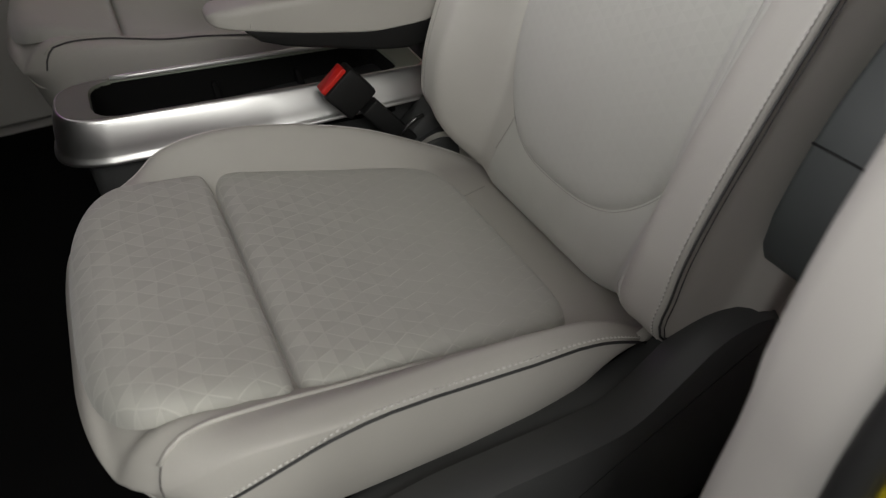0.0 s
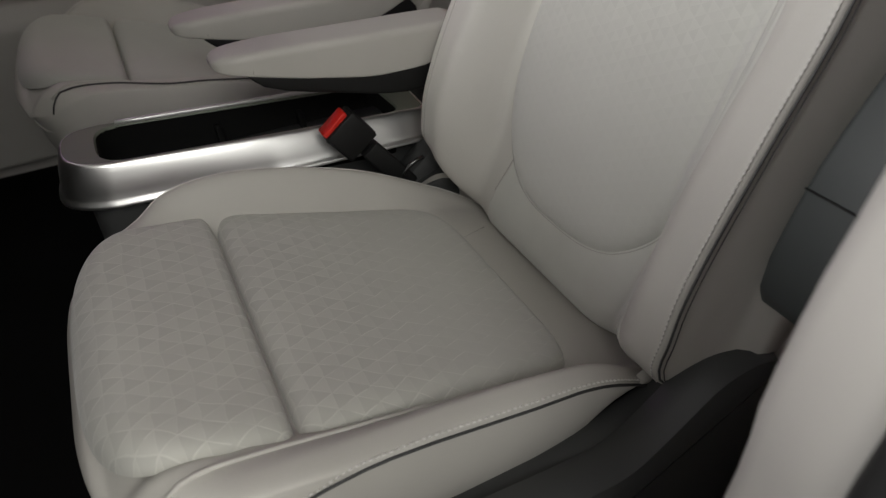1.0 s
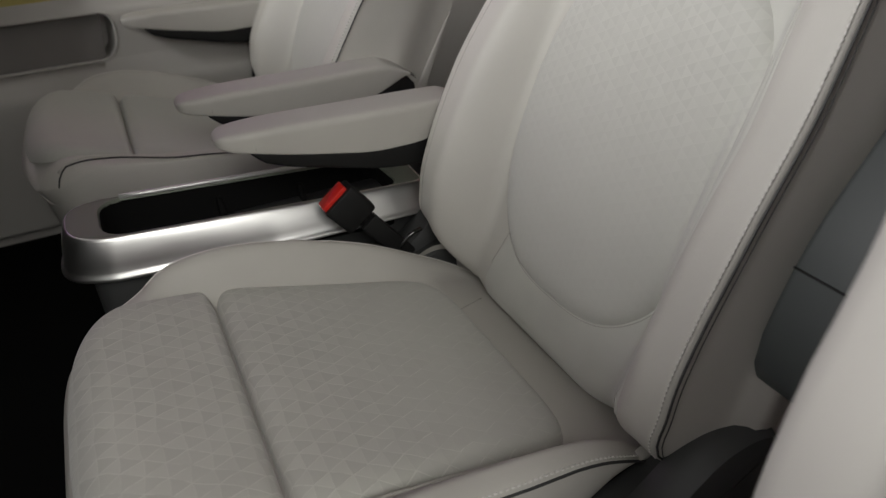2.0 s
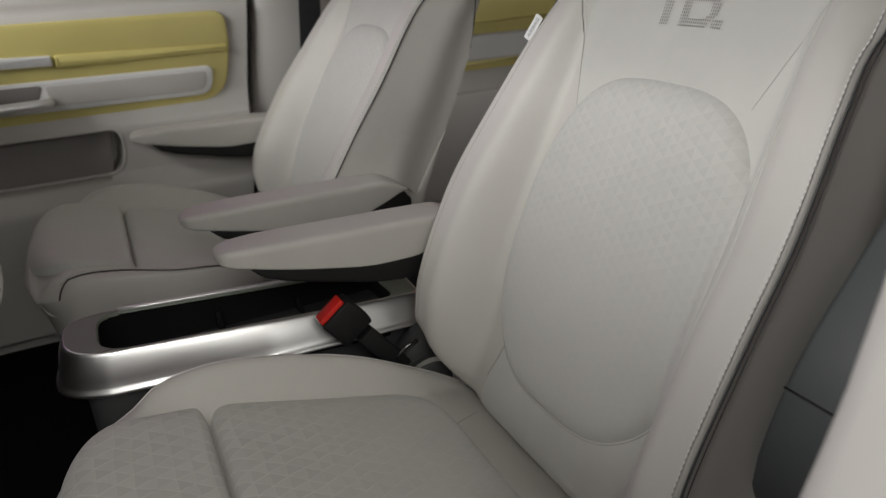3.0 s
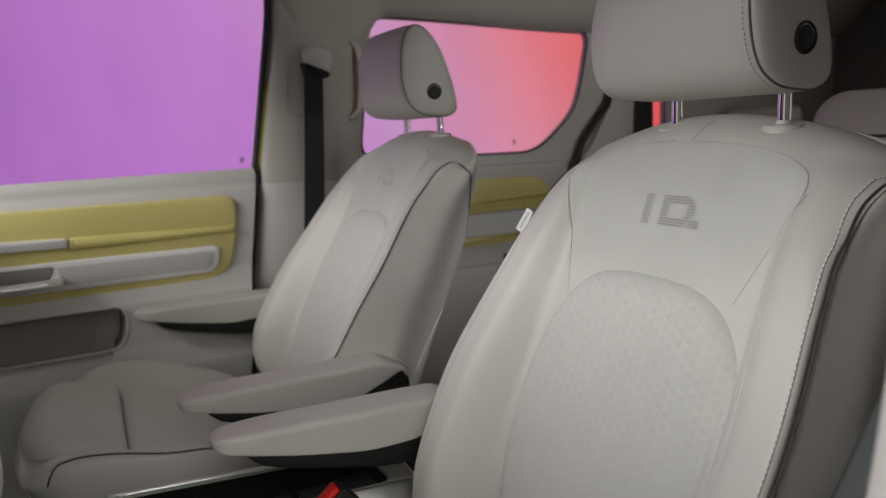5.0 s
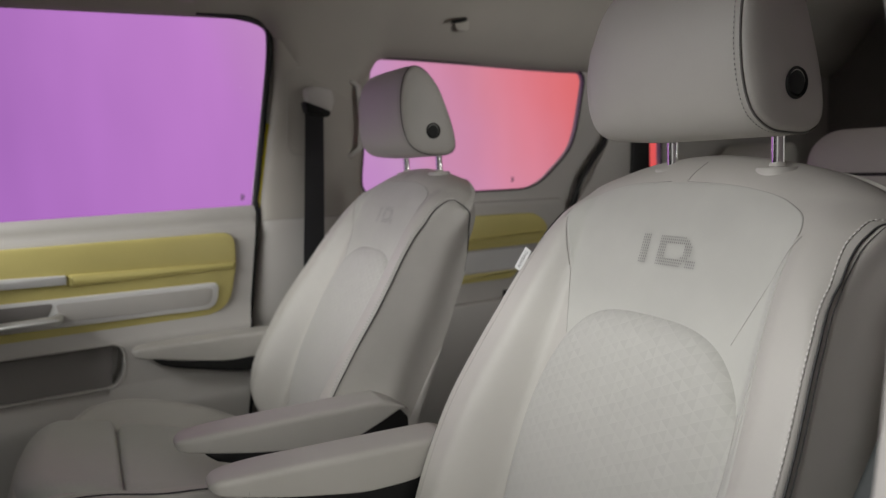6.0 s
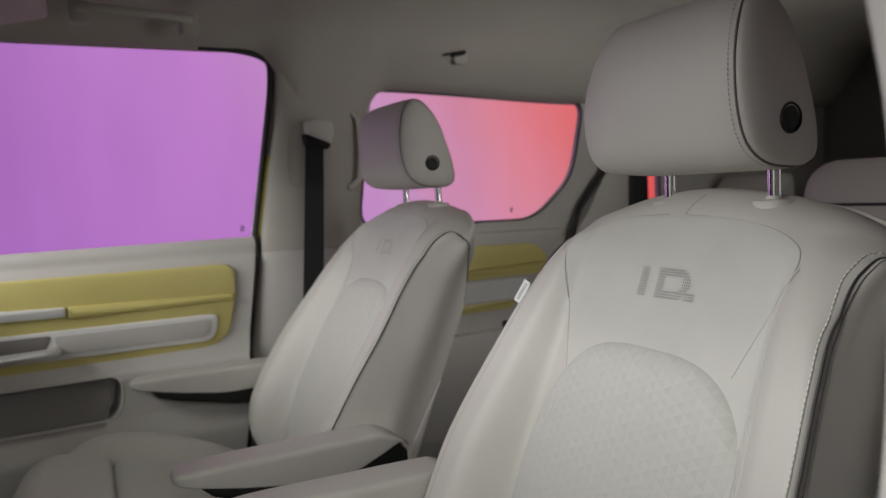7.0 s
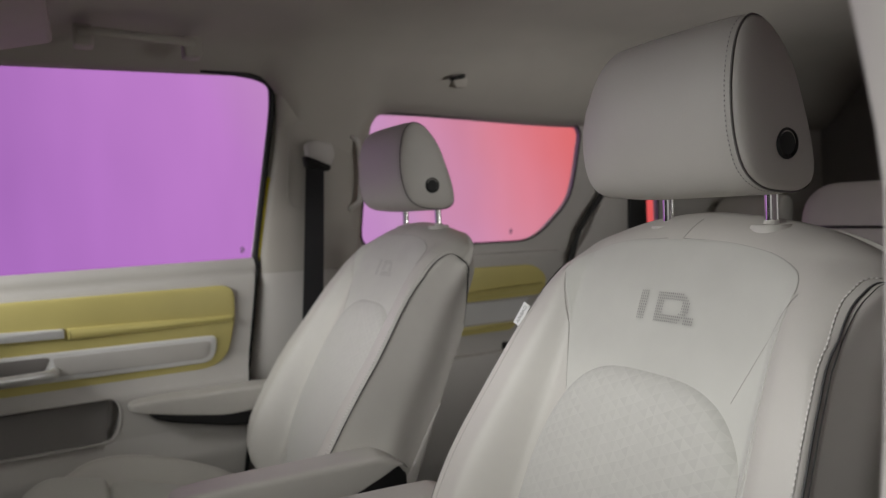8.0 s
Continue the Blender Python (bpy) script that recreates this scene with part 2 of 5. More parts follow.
def thing(name, place, label, category, group="", kind=""):
    ob = new(name)
    ob.empty_display_size = 0.05
    ob.location = place
    return tagged(ob, label, category, group, kind)


def sheet(rows, closed=False, flip=False):
    """Faces of a net of points with rows of equal length."""
    n, m = len(rows), len(rows[0])
    faces = []
    for i in range(n - 1):
        for j in range(m if closed else m - 1):
            k = (j + 1) % m
            f = (i * m + j, i * m + k, (i + 1) * m + k, (i + 1) * m + j)
            faces.append(f[::-1] if flip else f)
    return [p for r in rows for p in r], faces


def loft(name, rings, mat, caps=True, angle=None, uvs=None):
    verts, faces = sheet(rings, closed=True)
    m = len(rings[0])
    if caps:
        faces.append(tuple(range(m)))
        faces.append(tuple(range(len(verts) - m, len(verts))))
    return tidy(mesh(name, verts, faces, mat, uvs), angle)


def tube(name, points, radius, mat, sides=8, flat=1.0):
    """A round bar along points."""
    pts = [Vector(p) for p in points]
    rings = []
    up = Vector((0.13, 0.31, 0.94))
    for i, p in enumerate(pts):
        d = (pts[min(i + 1, len(pts) - 1)] - pts[max(i - 1, 0)]).normalized()
        a = d.cross(up).normalized()
        b = d.cross(a)
        rings.append([p + a * radius * math.cos(q) + b * radius * flat * math.sin(q) for q in (2 * math.pi * k / sides for k in range(sides))])
    return loft(name, rings, mat)


def rounded(points, radius, steps=5):
    """A polygon in the plane with its corners rounded."""
    out, n = [], len(points)
    for i in range(n):
        p, a, b = Vector(points[i]), Vector(points[i - 1]), Vector(points[(i + 1) % n])
        r = radius[i] if isinstance(radius, (list, tuple)) else radius
        da, db = (a - p), (b - p)
        ra, rb = min(r, da.length * 0.49), min(r, db.length * 0.49)
        s, e = p + da.normalized() * ra, p + db.normalized() * rb
        for k in range(steps + 1):
            t = k / steps
            out.append(tuple(s * (1 - t) ** 2 + p * 2 * t * (1 - t) + e * t * t))
    return out


def slab(name, outline, axis, lo, hi, mat, bevel=0.004, angle=40):
    """An outline drawn out along an axis from lo to hi, with rounded rims."""
    o = [Vector(p) for p in outline]
    c = sum(o, Vector((0, 0))) / len(o)
    n = len(o)
    inward = []
    area = sum(o[i].x * o[(i + 1) % n].y - o[(i + 1) % n].x * o[i].y for i in range(n))
    sign = 1 if area > 0 else -1
    for i in range(n):
        d = (o[(i + 1) % n] - o[i - 1])
        d = d.normalized() if d.length else Vector((1, 0))
        inward.append(Vector((-d.y, d.x)) * sign)
    rings = []
    for h, inset in ((lo, bevel), (lo + 0.3 * bevel * (1 if hi > lo else -1), 0.3 * bevel), (lo + bevel * (1 if hi > lo else -1), 0), (hi - bevel * (1 if hi > lo else -1), 0), (hi - 0.3 * bevel * (1 if hi > lo else -1), 0.3 * bevel), (hi, bevel)):
        ring = []
        for p, q in zip(o, inward):
            a, b = p + q * inset
            ring.append({"x": (h, a, b), "y": (a, h, b), "z": (a, b, h)}[axis])
        rings.append(ring)
    return loft(name, rings, mat, angle=angle)


def block(name, lo, hi, mat, bevel=0.006):
    outline = rounded([(lo[0], lo[1]), (hi[0], lo[1]), (hi[0], hi[1]), (lo[0], hi[1])], bevel, 3)
    return slab(name, outline, "z", lo[2], hi[2], mat, bevel * 0.8)


def wall(name, outline, holes, axis, lo, hi, mat):
    """A flat wall with thickness and real openings: outline and holes as lists of points in the wall's plane."""
    bm = bmesh.new()

    def put(a, b, h):
        return {"x": (h, a, b), "y": (a, h, b), "z": (a, b, h)}[axis]

    loops = [outline] + holes
    edges = []
    for lp in loops:
        vs = [bm.verts.new(put(a, b, lo)) for a, b in lp]
        for i in range(len(vs)):
            edges.append(bm.edges.new((vs[i - 1], vs[i])))
    got = bmesh.ops.triangle_fill(bm, edges=edges, use_beauty=True, use_dissolve=False)
    faces = [f for f in got["geom"] if isinstance(f, bmesh.types.BMFace)]
    ext = bmesh.ops.extrude_face_region(bm, geom=faces)
    for v in ext["geom"]:
        if isinstance(v, bmesh.types.BMVert):
            v.co[{"x": 0, "y": 1, "z": 2}[axis]] = hi
    bmesh.ops.recalc_face_normals(bm, faces=bm.faces)
    me = bpy.data.meshes.new(name)
    bm.to_mesh(me)
    bm.free()
    me.materials.append(mat)
    return me


def curve_at(xs, ys):
    """A smooth curve through given values, without overshoot."""
    xs, ys = np.array(xs, float), np.array(ys, float)
    h = np.diff(xs)
    d = np.diff(ys) / h
    m = np.zeros(len(xs))
    m[0], m[-1] = d[0], d[-1]
    for i in range(1, len(xs) - 1):
        m[i] = 0 if d[i - 1] * d[i] <= 0 else 2 * d[i - 1] * d[i] / (d[i - 1] + d[i])

    def f(x):
        x = min(max(x, xs[0]), xs[-1])
        i = min(int(np.searchsorted(xs, x, side="right")) - 1, len(h) - 1)
        t = (x - xs[i]) / h[i]
        return float(ys[i] * (1 + 2 * t) * (1 - t) ** 2 + h[i] * m[i] * t * (1 - t) ** 2 + ys[i + 1] * t * t * (3 - 2 * t) + h[i] * m[i + 1] * t * t * (t - 1))

    return f


def smooth(t):
    t = min(max(t, 0.0), 1.0)
    return t * t * (3 - 2 * t)


def pw(v, p):
    return math.copysign(abs(v) ** p, v)


def dashes(name, points, length, gap, width, mat):
    """Stitches along a line of points, each a small raised bead."""
    pts = [Vector(p) for p in points]
    verts, faces, left = [], [], 0.0
    at = [0.0]
    for a, b in zip(pts, pts[1:]):
        at.append(at[-1] + (b - a).length)

    def spot(d):
        i = min(max(int(np.searchsorted(at, d)) - 1, 0), len(pts) - 2)
        return pts[i].lerp(pts[i + 1], (d - at[i]) / max(at[i + 1] - at[i], 1e-9))

    d = 0.0
    while d + length < at[-1]:
        a, b = spot(d), spot(d + length)
        v = (b - a).normalized()
        s = v.cross(Vector((0.2, 0.5, 0.84))).normalized() * width
        n = v.cross(s).normalized() * width
        k = len(verts)
        verts += [a, b] + [a.lerp(b, q) + o for q in (0.2, 0.8) for o in (s, n, -s, -n)]
        for i in range(4):
            j = (i + 1) % 4
            faces += [(k, k + 2 + j, k + 2 + i), (k + 2 + i, k + 2 + j, k + 6 + j, k + 6 + i), (k + 1, k + 6 + i, k + 6 + j)]
        d += length + gap
    return tidy(mesh(name, verts, faces, mat))


# ---------------------------------------------------------------- the front seats
# Seat space: x to the rear, y across from the seat's middle, z up from the cabin floor.
SEAT_Y, NEXT_SEAT = 0.155, 0.84
LEAN_BACK = radians(21)
ALONG = Vector((math.sin(LEAN_BACK), 0, math.cos(LEAN_BACK)))
OUT = Vector((-math.cos(LEAN_BACK), 0, math.sin(LEAN_BACK)))
FOOT = Vector((-0.2392, 0, 0.33))
BACK_W = curve_at([-0.08, 0.0, 0.1, 0.3, 0.45, 0.50, 0.56, 0.605, 0.617, 0.630, 0.644, 0.655, 0.663], [0.262, 0.264, 0.260, 0.2535, 0.237, 0.230, 0.231, 0.213, 0.200, 0.178, 0.145, 0.100, 0.02])
ROLL_Y = curve_at([0.36, 0.42, 0.46, 0.51, 0.56, 0.602, 0.663], [0.009, 0.010, 0.014, 0.036, 0.09, 0.142, 0.16])
ROLL_N = curve_at([0.36, 0.42, 0.46, 0.51, 0.56, 0.602, 0.663], [0.009, 0.009, 0.011, 0.019, 0.042, 0.066, 0.05])
TOP_DROP = curve_at([0.54, 0.56, 0.60, 0.623, 0.643, 0.656, 0.663], [0.0, 0.001, 0.007, 0.015, 0.029, 0.045, 0.062])
BOLSTER = curve_at([-0.08, 0.0, 0.1, 0.23, 0.34, 0.45, 0.56, 0.64], [0.04, 0.06, 0.072, 0.062, 0.045, 0.030, 0.012, 0.0])
THICK = 0.115


def back_point(y, s, n):
    if s < 0.10 and y < 0:
        s += 0.035 * smooth((abs(y) - 0.10) / 0.14) * smooth((0.10 - s) / 0.13)
    if y < 0:
        y *= 1 + 0.072 * math.exp(-((s - 0.590) / 0.050) ** 2)
    if s < 0.12 and y > 0:
        s += 0.050 * smooth((y - 0.11) / 0.15) * smooth((0.12 - s) / 0.17)
    if y > 0:
        y *= 1 + 0.112 * math.exp(-((s - 0.24) / 0.19) ** 2)
    return FOOT + ALONG * s + OUT * n + Vector((0, y - 0.013 * smooth((s + 0.06) / 0.16), 0))


def roll(s):
    """The shoulder's rounding: half width, and how far it reaches in from the edge and back."""
    w = BACK_W(s)
    return w, min(ROLL_Y(s), 0.9 * w), ROLL_N(s)


def back_flat(y, s):
    """The backrest's face before its edges are rounded."""
    a, w = abs(y), BACK_W(s)
    u = min(max((abs(y + 0.005) - 0.154) / max(w - 0.042 - 0.154, 0.03), 0.0), 1.0)
    n = BOLSTER(s) * (0.35 * smooth(u) + 0.65 * math.sin(u * math.pi / 2)) - TOP_DROP(s)
    n += 0.010 * math.exp(-((s - 0.16) / 0.12) ** 2) * math.cos(min(a / 0.16, 1) * math.pi / 2)
    if s < -0.012:
        q = min((-0.012 - s) / 0.045, 1.0)
        n -= 0.045 * (1 - math.sqrt(max(1 - q * q, 0)))
    return n


def back_front(y, s):
    """How far the backrest's face stands out at y across and s along it."""
    w, ry, rn = roll(s)
    n = back_flat(y, s)
    q = min(max((abs(y) - w + ry) / ry, 0.0), 1.0)
    return n - rn * (1 - math.sqrt(1 - q * q))


REAR_ROUND = curve_at([0.46, 0.50, 0.54, 0.57, 0.60, 0.63, 0.663], [0.0, 0.002, 0.008, 0.017, 0.030, 0.048, 0.066])


def back_rear(s):
    return -THICK + REAR_ROUND(s)


def flare(t, s):
    """How far the side swells past the front seam, t from the front to the rear."""
    size = 0.012 + 0.004 * smooth((s - 0.42) / 0.14)
    fold = 0.016 * smooth((0.30 - s) / 0.22) * smooth((t - 0.45) / 0.2)
    return size * (smooth(t / 0.6) - 0.9 * smooth((t - 0.6) / 0.4)) + fold


def backrest_shell():
    rings = []
    stations = [-0.057, -0.056, -0.053, -0.048, -0.042, -0.034, -0.024, -0.012] + list(np.linspace(0, 0.54, 36)) + list(np.linspace(0.55, 0.645, 16)) + [0.65, 0.655, 0.659, 0.6615, 0.663]
    for s in stations:
        w, rear = BACK_W(s), back_rear(s)
        ring = []
        for q in np.linspace(-1, 1, 81):
            y = w * math.sin(q * math.pi / 2)
            ring.append(back_point(y, s, back_front(y, s)))
        edge = back_front(w, s)
        back = min(rear + 0.02, edge - 0.002)
        for t in np.linspace(0, 1, 8)[1:-1]:
            ring.append(back_point(w + flare(t, s) * w / 0.25, s, edge + (back - edge) * t))
        for q in np.linspace(1, -1, 21):
            ring.append(back_point(w * 0.99 * pw(math.sin(q * math.pi / 2), 1.0), s, back - 0.02 * (1 - abs(q) ** 6)))
        for t in np.linspace(1, 0, 8)[1:-1]:
            ring.append(back_point(-w - flare(t, s) * w / 0.25, s, edge + (back - edge) * t))
        rings.append(ring)
    return loft("backrest", rings, LEATHER)


PANEL_Y = 0.008
PANEL_W = curve_at([-0.06, 0.1, 0.3, 0.45, 0.53, 0.556, 0.5747, 0.587, 0.596, 0.604, 0.609, 0.612], [0.185, 0.190, 0.190, 0.182, 0.180, 0.177, 0.167, 0.151, 0.132, 0.098, 0.060, 0.01])

# Its edge on the far side, which runs in under the insert along the wedge seam.
PANEL_FAR = curve_at([-0.06, 0.008, 0.07, 0.37, 0.397, 0.433, 0.552, 0.556, 0.5747, 0.587, 0.596, 0.604, 0.609, 0.612], [0.112, 0.106, 0.090, 0.090, 0.112, 0.124, 0.1685, 0.173, 0.167, 0.151, 0.132, 0.098, 0.060, 0.01])


def center_panel():
    """The suede middle of the backrest, inside the bolster seams."""
    rows, uv = [], []
    for s in [-0.056, -0.053, -0.048, -0.042, -0.034, -0.024] + list(np.linspace(-0.012, 0.5, 60)) + list(np.linspace(0.51, 0.612, 28)):
        row = []
        for q in np.linspace(-1, 1, 51):
            y = PANEL_Y + (PANEL_FAR if q > 0 else PANEL_W)(s) * math.sin(q * math.pi / 2)
            lift = 0.0012 - 0.0014 * abs(q) ** 60 - 0.0018 * smooth((s - 0.607) / 0.005)
            row.append(back_point(y, s, back_front(y, s) + lift))
            uv.append((y, s))
        rows.append(row)
    verts, faces = sheet(rows)
    return mesh("center_panel", verts, faces, SUEDE, uv)


def insert_spot(r, t):
    cx, sx = math.cos(t), math.sin(t)
    low = sx < 0
    e = 2 / (2.9 if low else 3.2)
    y = (0.165 if cx < 0 else 0.151) * r * pw(cx, e) * (1 + 0.045 * math.exp(-((sx * r + 0.15) / 0.5) ** 2))
    return y - 0.010, 0.233 + (0.206 if low else 0.215) * r * pw(sx, e)


def back_insert():
    """The embossed pad: a rounded shield, puffed, with its rim sunk into a seam."""
    rows, uv = [], []
    for r in list(np.linspace(0.02, 0.9, 30)) + [0.93, 0.955, 0.975, 0.99, 1.0]:
        row = []
        for k in range(120):
            y, s = insert_spot(r, 2 * math.pi * k / 120)
            lift = 0.0155 * (1 - r ** 10) - 0.007 * r ** 40 + 0.002
            row.append(back_point(y, s, back_front(y, s) + lift))
            uv.append((y, s))
        rows.append(row)
    verts, faces = sheet(rows, closed=True)
    faces.append(tuple(range(119, -1, -1)))
    return tidy(mesh("back_insert", verts, faces, BACK_FABRIC, uv))


STRIP_IN = curve_at([-0.03, 0.0, 0.03, 0.10, 0.20, 0.30, 0.42, 0.55], [0.197, 0.178, 0.166, 0.161, 0.173, 0.180, 0.182, 0.172])


def suede_strip(side):
    """A narrow suede band that runs up between the insert and the leather bolster."""
    rows = []
    for s in np.linspace(-0.03, 0.42, 60):
        y0 = STRIP_IN(s)
        width = 0.025 * (1 - 0.55 * smooth((0.02 - s) / 0.05)) * (1 - 0.9 * smooth((s - 0.28) / 0.14))
        rows.append([back_point(side * (y0 + width * q), s, back_front(side * (y0 + width * q), s) + (0.0018 - 0.0012 * smooth((s - 0.28) / 0.14)) - 0.0022 * abs(2 * q - 1) ** 8) for q in np.linspace(0, 1, 9)])
    verts, faces = sheet(rows, flip=side > 0)
    return tidy(mesh("suede_strip", verts, faces, SUEDE))


def on_back(y, s, lift=0.0):
    return back_point(y, s, back_front(y, s) + lift)


def on_side(side, s, n, lift=0.0):
    """A point on the backrest's side or rounded shoulder at s along and depth n."""
    w, ry, rn = roll(s)
    edge, rear = back_front(w, s), back_rear(s) + 0.02
    if n > edge:
        q = min((n - edge) / rn, 1.0)
        return back_point(side * (w - ry * (1 - math.sqrt(1 - q * q)) + lift * 0.5), s, n + lift * 0.5)
    t = min((edge - n) / max(edge - rear, 0.002), 1.0)
    return back_point(side * (w + flare(t, s) * w / 0.25 + lift), s, n)


def side_outline(count=40, grow=0.0):
    """The rim of the side panel, as along and depth values, from its foot up the front and over to the rear."""
    pts = []
    for s in np.linspace(-0.055, 0.512, count):
        w, ry, rn = roll(s)
        pts.append((s, back_front(w, s) + rn * 0.25))
    s0, n0 = pts[-1]
    for q in np.linspace(0, math.pi / 2, 16)[1:]:
        pts.append((s0 + 0.066 * math.sin(q), n0 - 0.010 * math.sin(q) - 0.030 * (1 - math.cos(q))))
    return pts


def stitch_line(side):
    """Just outside the rim of the side panel, from the foot to the top of the shoulder."""
    pts = [on_back(side * (BACK_W(s) - 0.0045), s, 0.0004) for s in np.linspace(-0.05, 0.505, 60)]
    rim = side_outline()
    for k in range(36, len(rim)):
        (s, n), (sa, na), (sb, nb) = rim[k], rim[k - 1], rim[min(k + 1, len(rim) - 1)]
        d = math.hypot(sb - sa, nb - na) or 1.0
        ds, dn = -(nb - na) / d, (sb - sa) / d
        if s > 0.53:
            pts.append(on_side(side, s + 0.0045 * ds, n + 0.0045 * dn, 0.0006))
    return pts


def side_panel(side):
    rows = []
    for s, n in side_outline():
        row = []
        q = min(max((s - 0.45) / 0.128, 0.0), 1.0)
        end = back_rear(s) + 0.004
        end += (n - end) * (1 - math.sqrt(1 - q * q))
        for t in np.linspace(0, 1, 12):
            row.append(on_side(side, s, n + (end - n) * t, 0.0005 + 0.003 * min(1, 10 * t)))
        rows.append(row)
    verts, faces = sheet(rows, flip=side > 0)
    return tidy(mesh("side_panel", verts, faces, LEATHER))


def rear_trim(side):
    """The hard rear trim that shows below as a wedge behind the leather side."""
    rows = []
    for s in np.linspace(-0.045, 0.30, 24):
        wide = 0.004 + 0.046 * (0.30 - s) / 0.345
        end = back_rear(s)
        rows.append([on_side(side, s, end + wide * (1 - q), 0.0030 + 0.0026 * min(1, 6 * q) - 0.004 * q ** 6) for q in np.linspace(0, 1, 10)])
    verts, faces = sheet(rows, flip=side > 0)
    return tidy(mesh("rear_trim", verts, faces, TRIM))


def side_rim(side, out=0.0025, ahead=0.0):
    """The piping round the side panel: up the front, over the shoulder and a little way down the rear."""
    rim = [(s, n - 0.0005 + ahead) for s, n in side_outline()]
    top = rim[-1]
    for q in np.linspace(0, 1, 12)[1:]:
        s = 0.578 - 0.12 * q * q
        k = min(max((s - 0.45) / 0.128, 0.0), 1.0)
        end = back_rear(s) + 0.006
        rim.append((s, end + (top[1] - end) * (1 - math.sqrt(1 - k * k))))
    return [on_side(side, s, n, out) for s, n in rim]


# The cushion: a height field over a rounded plan.
CUSH_X, CUSH_L, CUSH_W = -0.481, 0.315, 0.250
WING = curve_at([-0.79, -0.72, -0.64, -0.56, -0.48, -0.34, -0.2], [0.0, 0.014, 0.036, 0.05, 0.066, 0.080, 0.03])


WING_FAR = curve_at([-0.79, -0.72, -0.692, -0.659, -0.616, -0.566, -0.493, -0.40, -0.289, -0.2], [-0.004, -0.004, 0.004, 0.026, 0.043, 0.054, 0.059, 0.050, 0.022, 0.004])


def cushion_top(x, y):
    z = 0.366 - 0.26 * (x + 0.608)
    if x < -0.62:
        z -= 0.55 * (-0.62 - x) ** 2
    a = abs(y)
    low = 1.0 if y < 0 else 0.0
    z += (WING(x) - 0.013 * smooth((x + 0.78) / 0.1) - 0.013 * smooth((x + 0.76) / 0.12) if y < 0 else WING_FAR(x)) * smooth((a - 0.182) / 0.046)
    z -= 0.004 * (1 - min(a / 0.16, 1) ** 2)
    dx, dy = (x - CUSH_X) / CUSH_L, y / CUSH_W
    p = 5 if dx >= 0 else 4
    rho = (abs(dx) ** p + abs(dy) ** p) ** (1 / p)
    front = smooth((-dx - 0.55) / 0.4)
    width = 0.034 + 0.04 * front
    d = (1 - min(rho, 1)) * (CUSH_W + (CUSH_L - CUSH_W) * front)
    if d < width:
        q = (width - d) / width
        z -= (0.034 - 0.026 * low * (1 - front) + 0.05 * front) * (1 - math.sqrt(max(1 - q * q, 0)))
    return z


def cushion_edge(t, r=1.0):
    e = 0.4 if math.cos(t) >= 0 else 0.5
    x, y = CUSH_X + CUSH_L * r * pw(math.cos(t), e), CUSH_W * r * pw(math.sin(t), e)
    return x + 0.006 * math.exp(-((y + 0.12) / 0.08) ** 2) * smooth((-0.62 - x) / 0.12), y


FOOT_Z = curve_at([-0.80, -0.72, -0.62, -0.46, -0.345, -0.30, -0.26, -0.16], [0.225, 0.235, 0.265, 0.262, 0.270, 0.296, 0.312, 0.312])


def cushion_foot(x, y):
    return FOOT_Z(x)


def under_pads(x, y):
    """The foam under the pads lies lower than the leather round them."""
    return 0.014 * smooth((0.192 - abs(y)) / 0.02) * smooth((x + 0.782) / 0.02) * smooth((-0.305 - x) / 0.02)


def cushion_shell():
    rows = []
    count = 160
    for r in list(np.linspace(0.03, 0.84, 22)) + list(np.linspace(0.855, 0.985, 16)) + [0.993, 0.998, 1.0]:
        row = []
        for k in range(count):
            x, y = cushion_edge(2 * math.pi * k / count, r)
            row.append((x, y, cushion_top(x, y) - under_pads(x, y)))
        rows.append(row)
    for t in np.linspace(0, 1, 9)[1:]:
        row = []
        for k in range(count):
            ahead = smooth((-math.cos(2 * math.pi * k / count) - 0.45) / 0.4)
            x, y = cushion_edge(2 * math.pi * k / count, 1.0 + 0.012 * (1 - ahead) * math.sin(math.pi * t) - 0.03 * t * t - 0.078 * ahead * t ** 0.55)
            x1, y1 = cushion_edge(2 * math.pi * k / count, 1.0)
            z = cushion_top(x1, y1)
            row.append((x, y, z + (cushion_foot(x1, y1) - z) * t))
        rows.append(row)
    verts, faces = sheet(rows, closed=True)
    faces.append(tuple(range(count - 1, -1, -1)))
    return tidy(mesh("cushion", verts, faces, LEATHER))


def cushion_pad(name, x0, x1, w0, w1, p, puff, crease):
    """An embossed pad on the cushion between x0 and x1, w wide on either side at each end."""
    rows, uv = [], []
    cx, hl = (x0 + x1) / 2, (x1 - x0) / 2
    for r in list(np.linspace(0.02, 0.88, 30)) + [0.92, 0.95, 0.97, 0.985, 0.995, 1.0]:
        row = []
        for k in range(140):
            t = 2 * math.pi * k / 140
            ex = pw(math.cos(t), 2 / p[0 if math.cos(t) < 0 else 1])
            ey = pw(math.sin(t), 2 / p[0 if math.cos(t) < 0 else 1])
            x = cx + hl * r * ex
            w = w0 + (w1 - w0) * (x - x0) / (x1 - x0)
            y = w * r * ey
            lift = puff * (1 - r ** 16) - 0.010 * r ** 50 + 0.0035 - crease[0] * math.exp(-abs(x + 0.608) / crease[1])
            row.append((x, y, cushion_top(x, y) + lift))
            uv.append((y, x))
        rows.append(row)
    verts, faces = sheet(rows, closed=True)
    faces.append(tuple(range(139, -1, -1)))
    return tidy(mesh(name, verts, faces, FABRIC, uv))


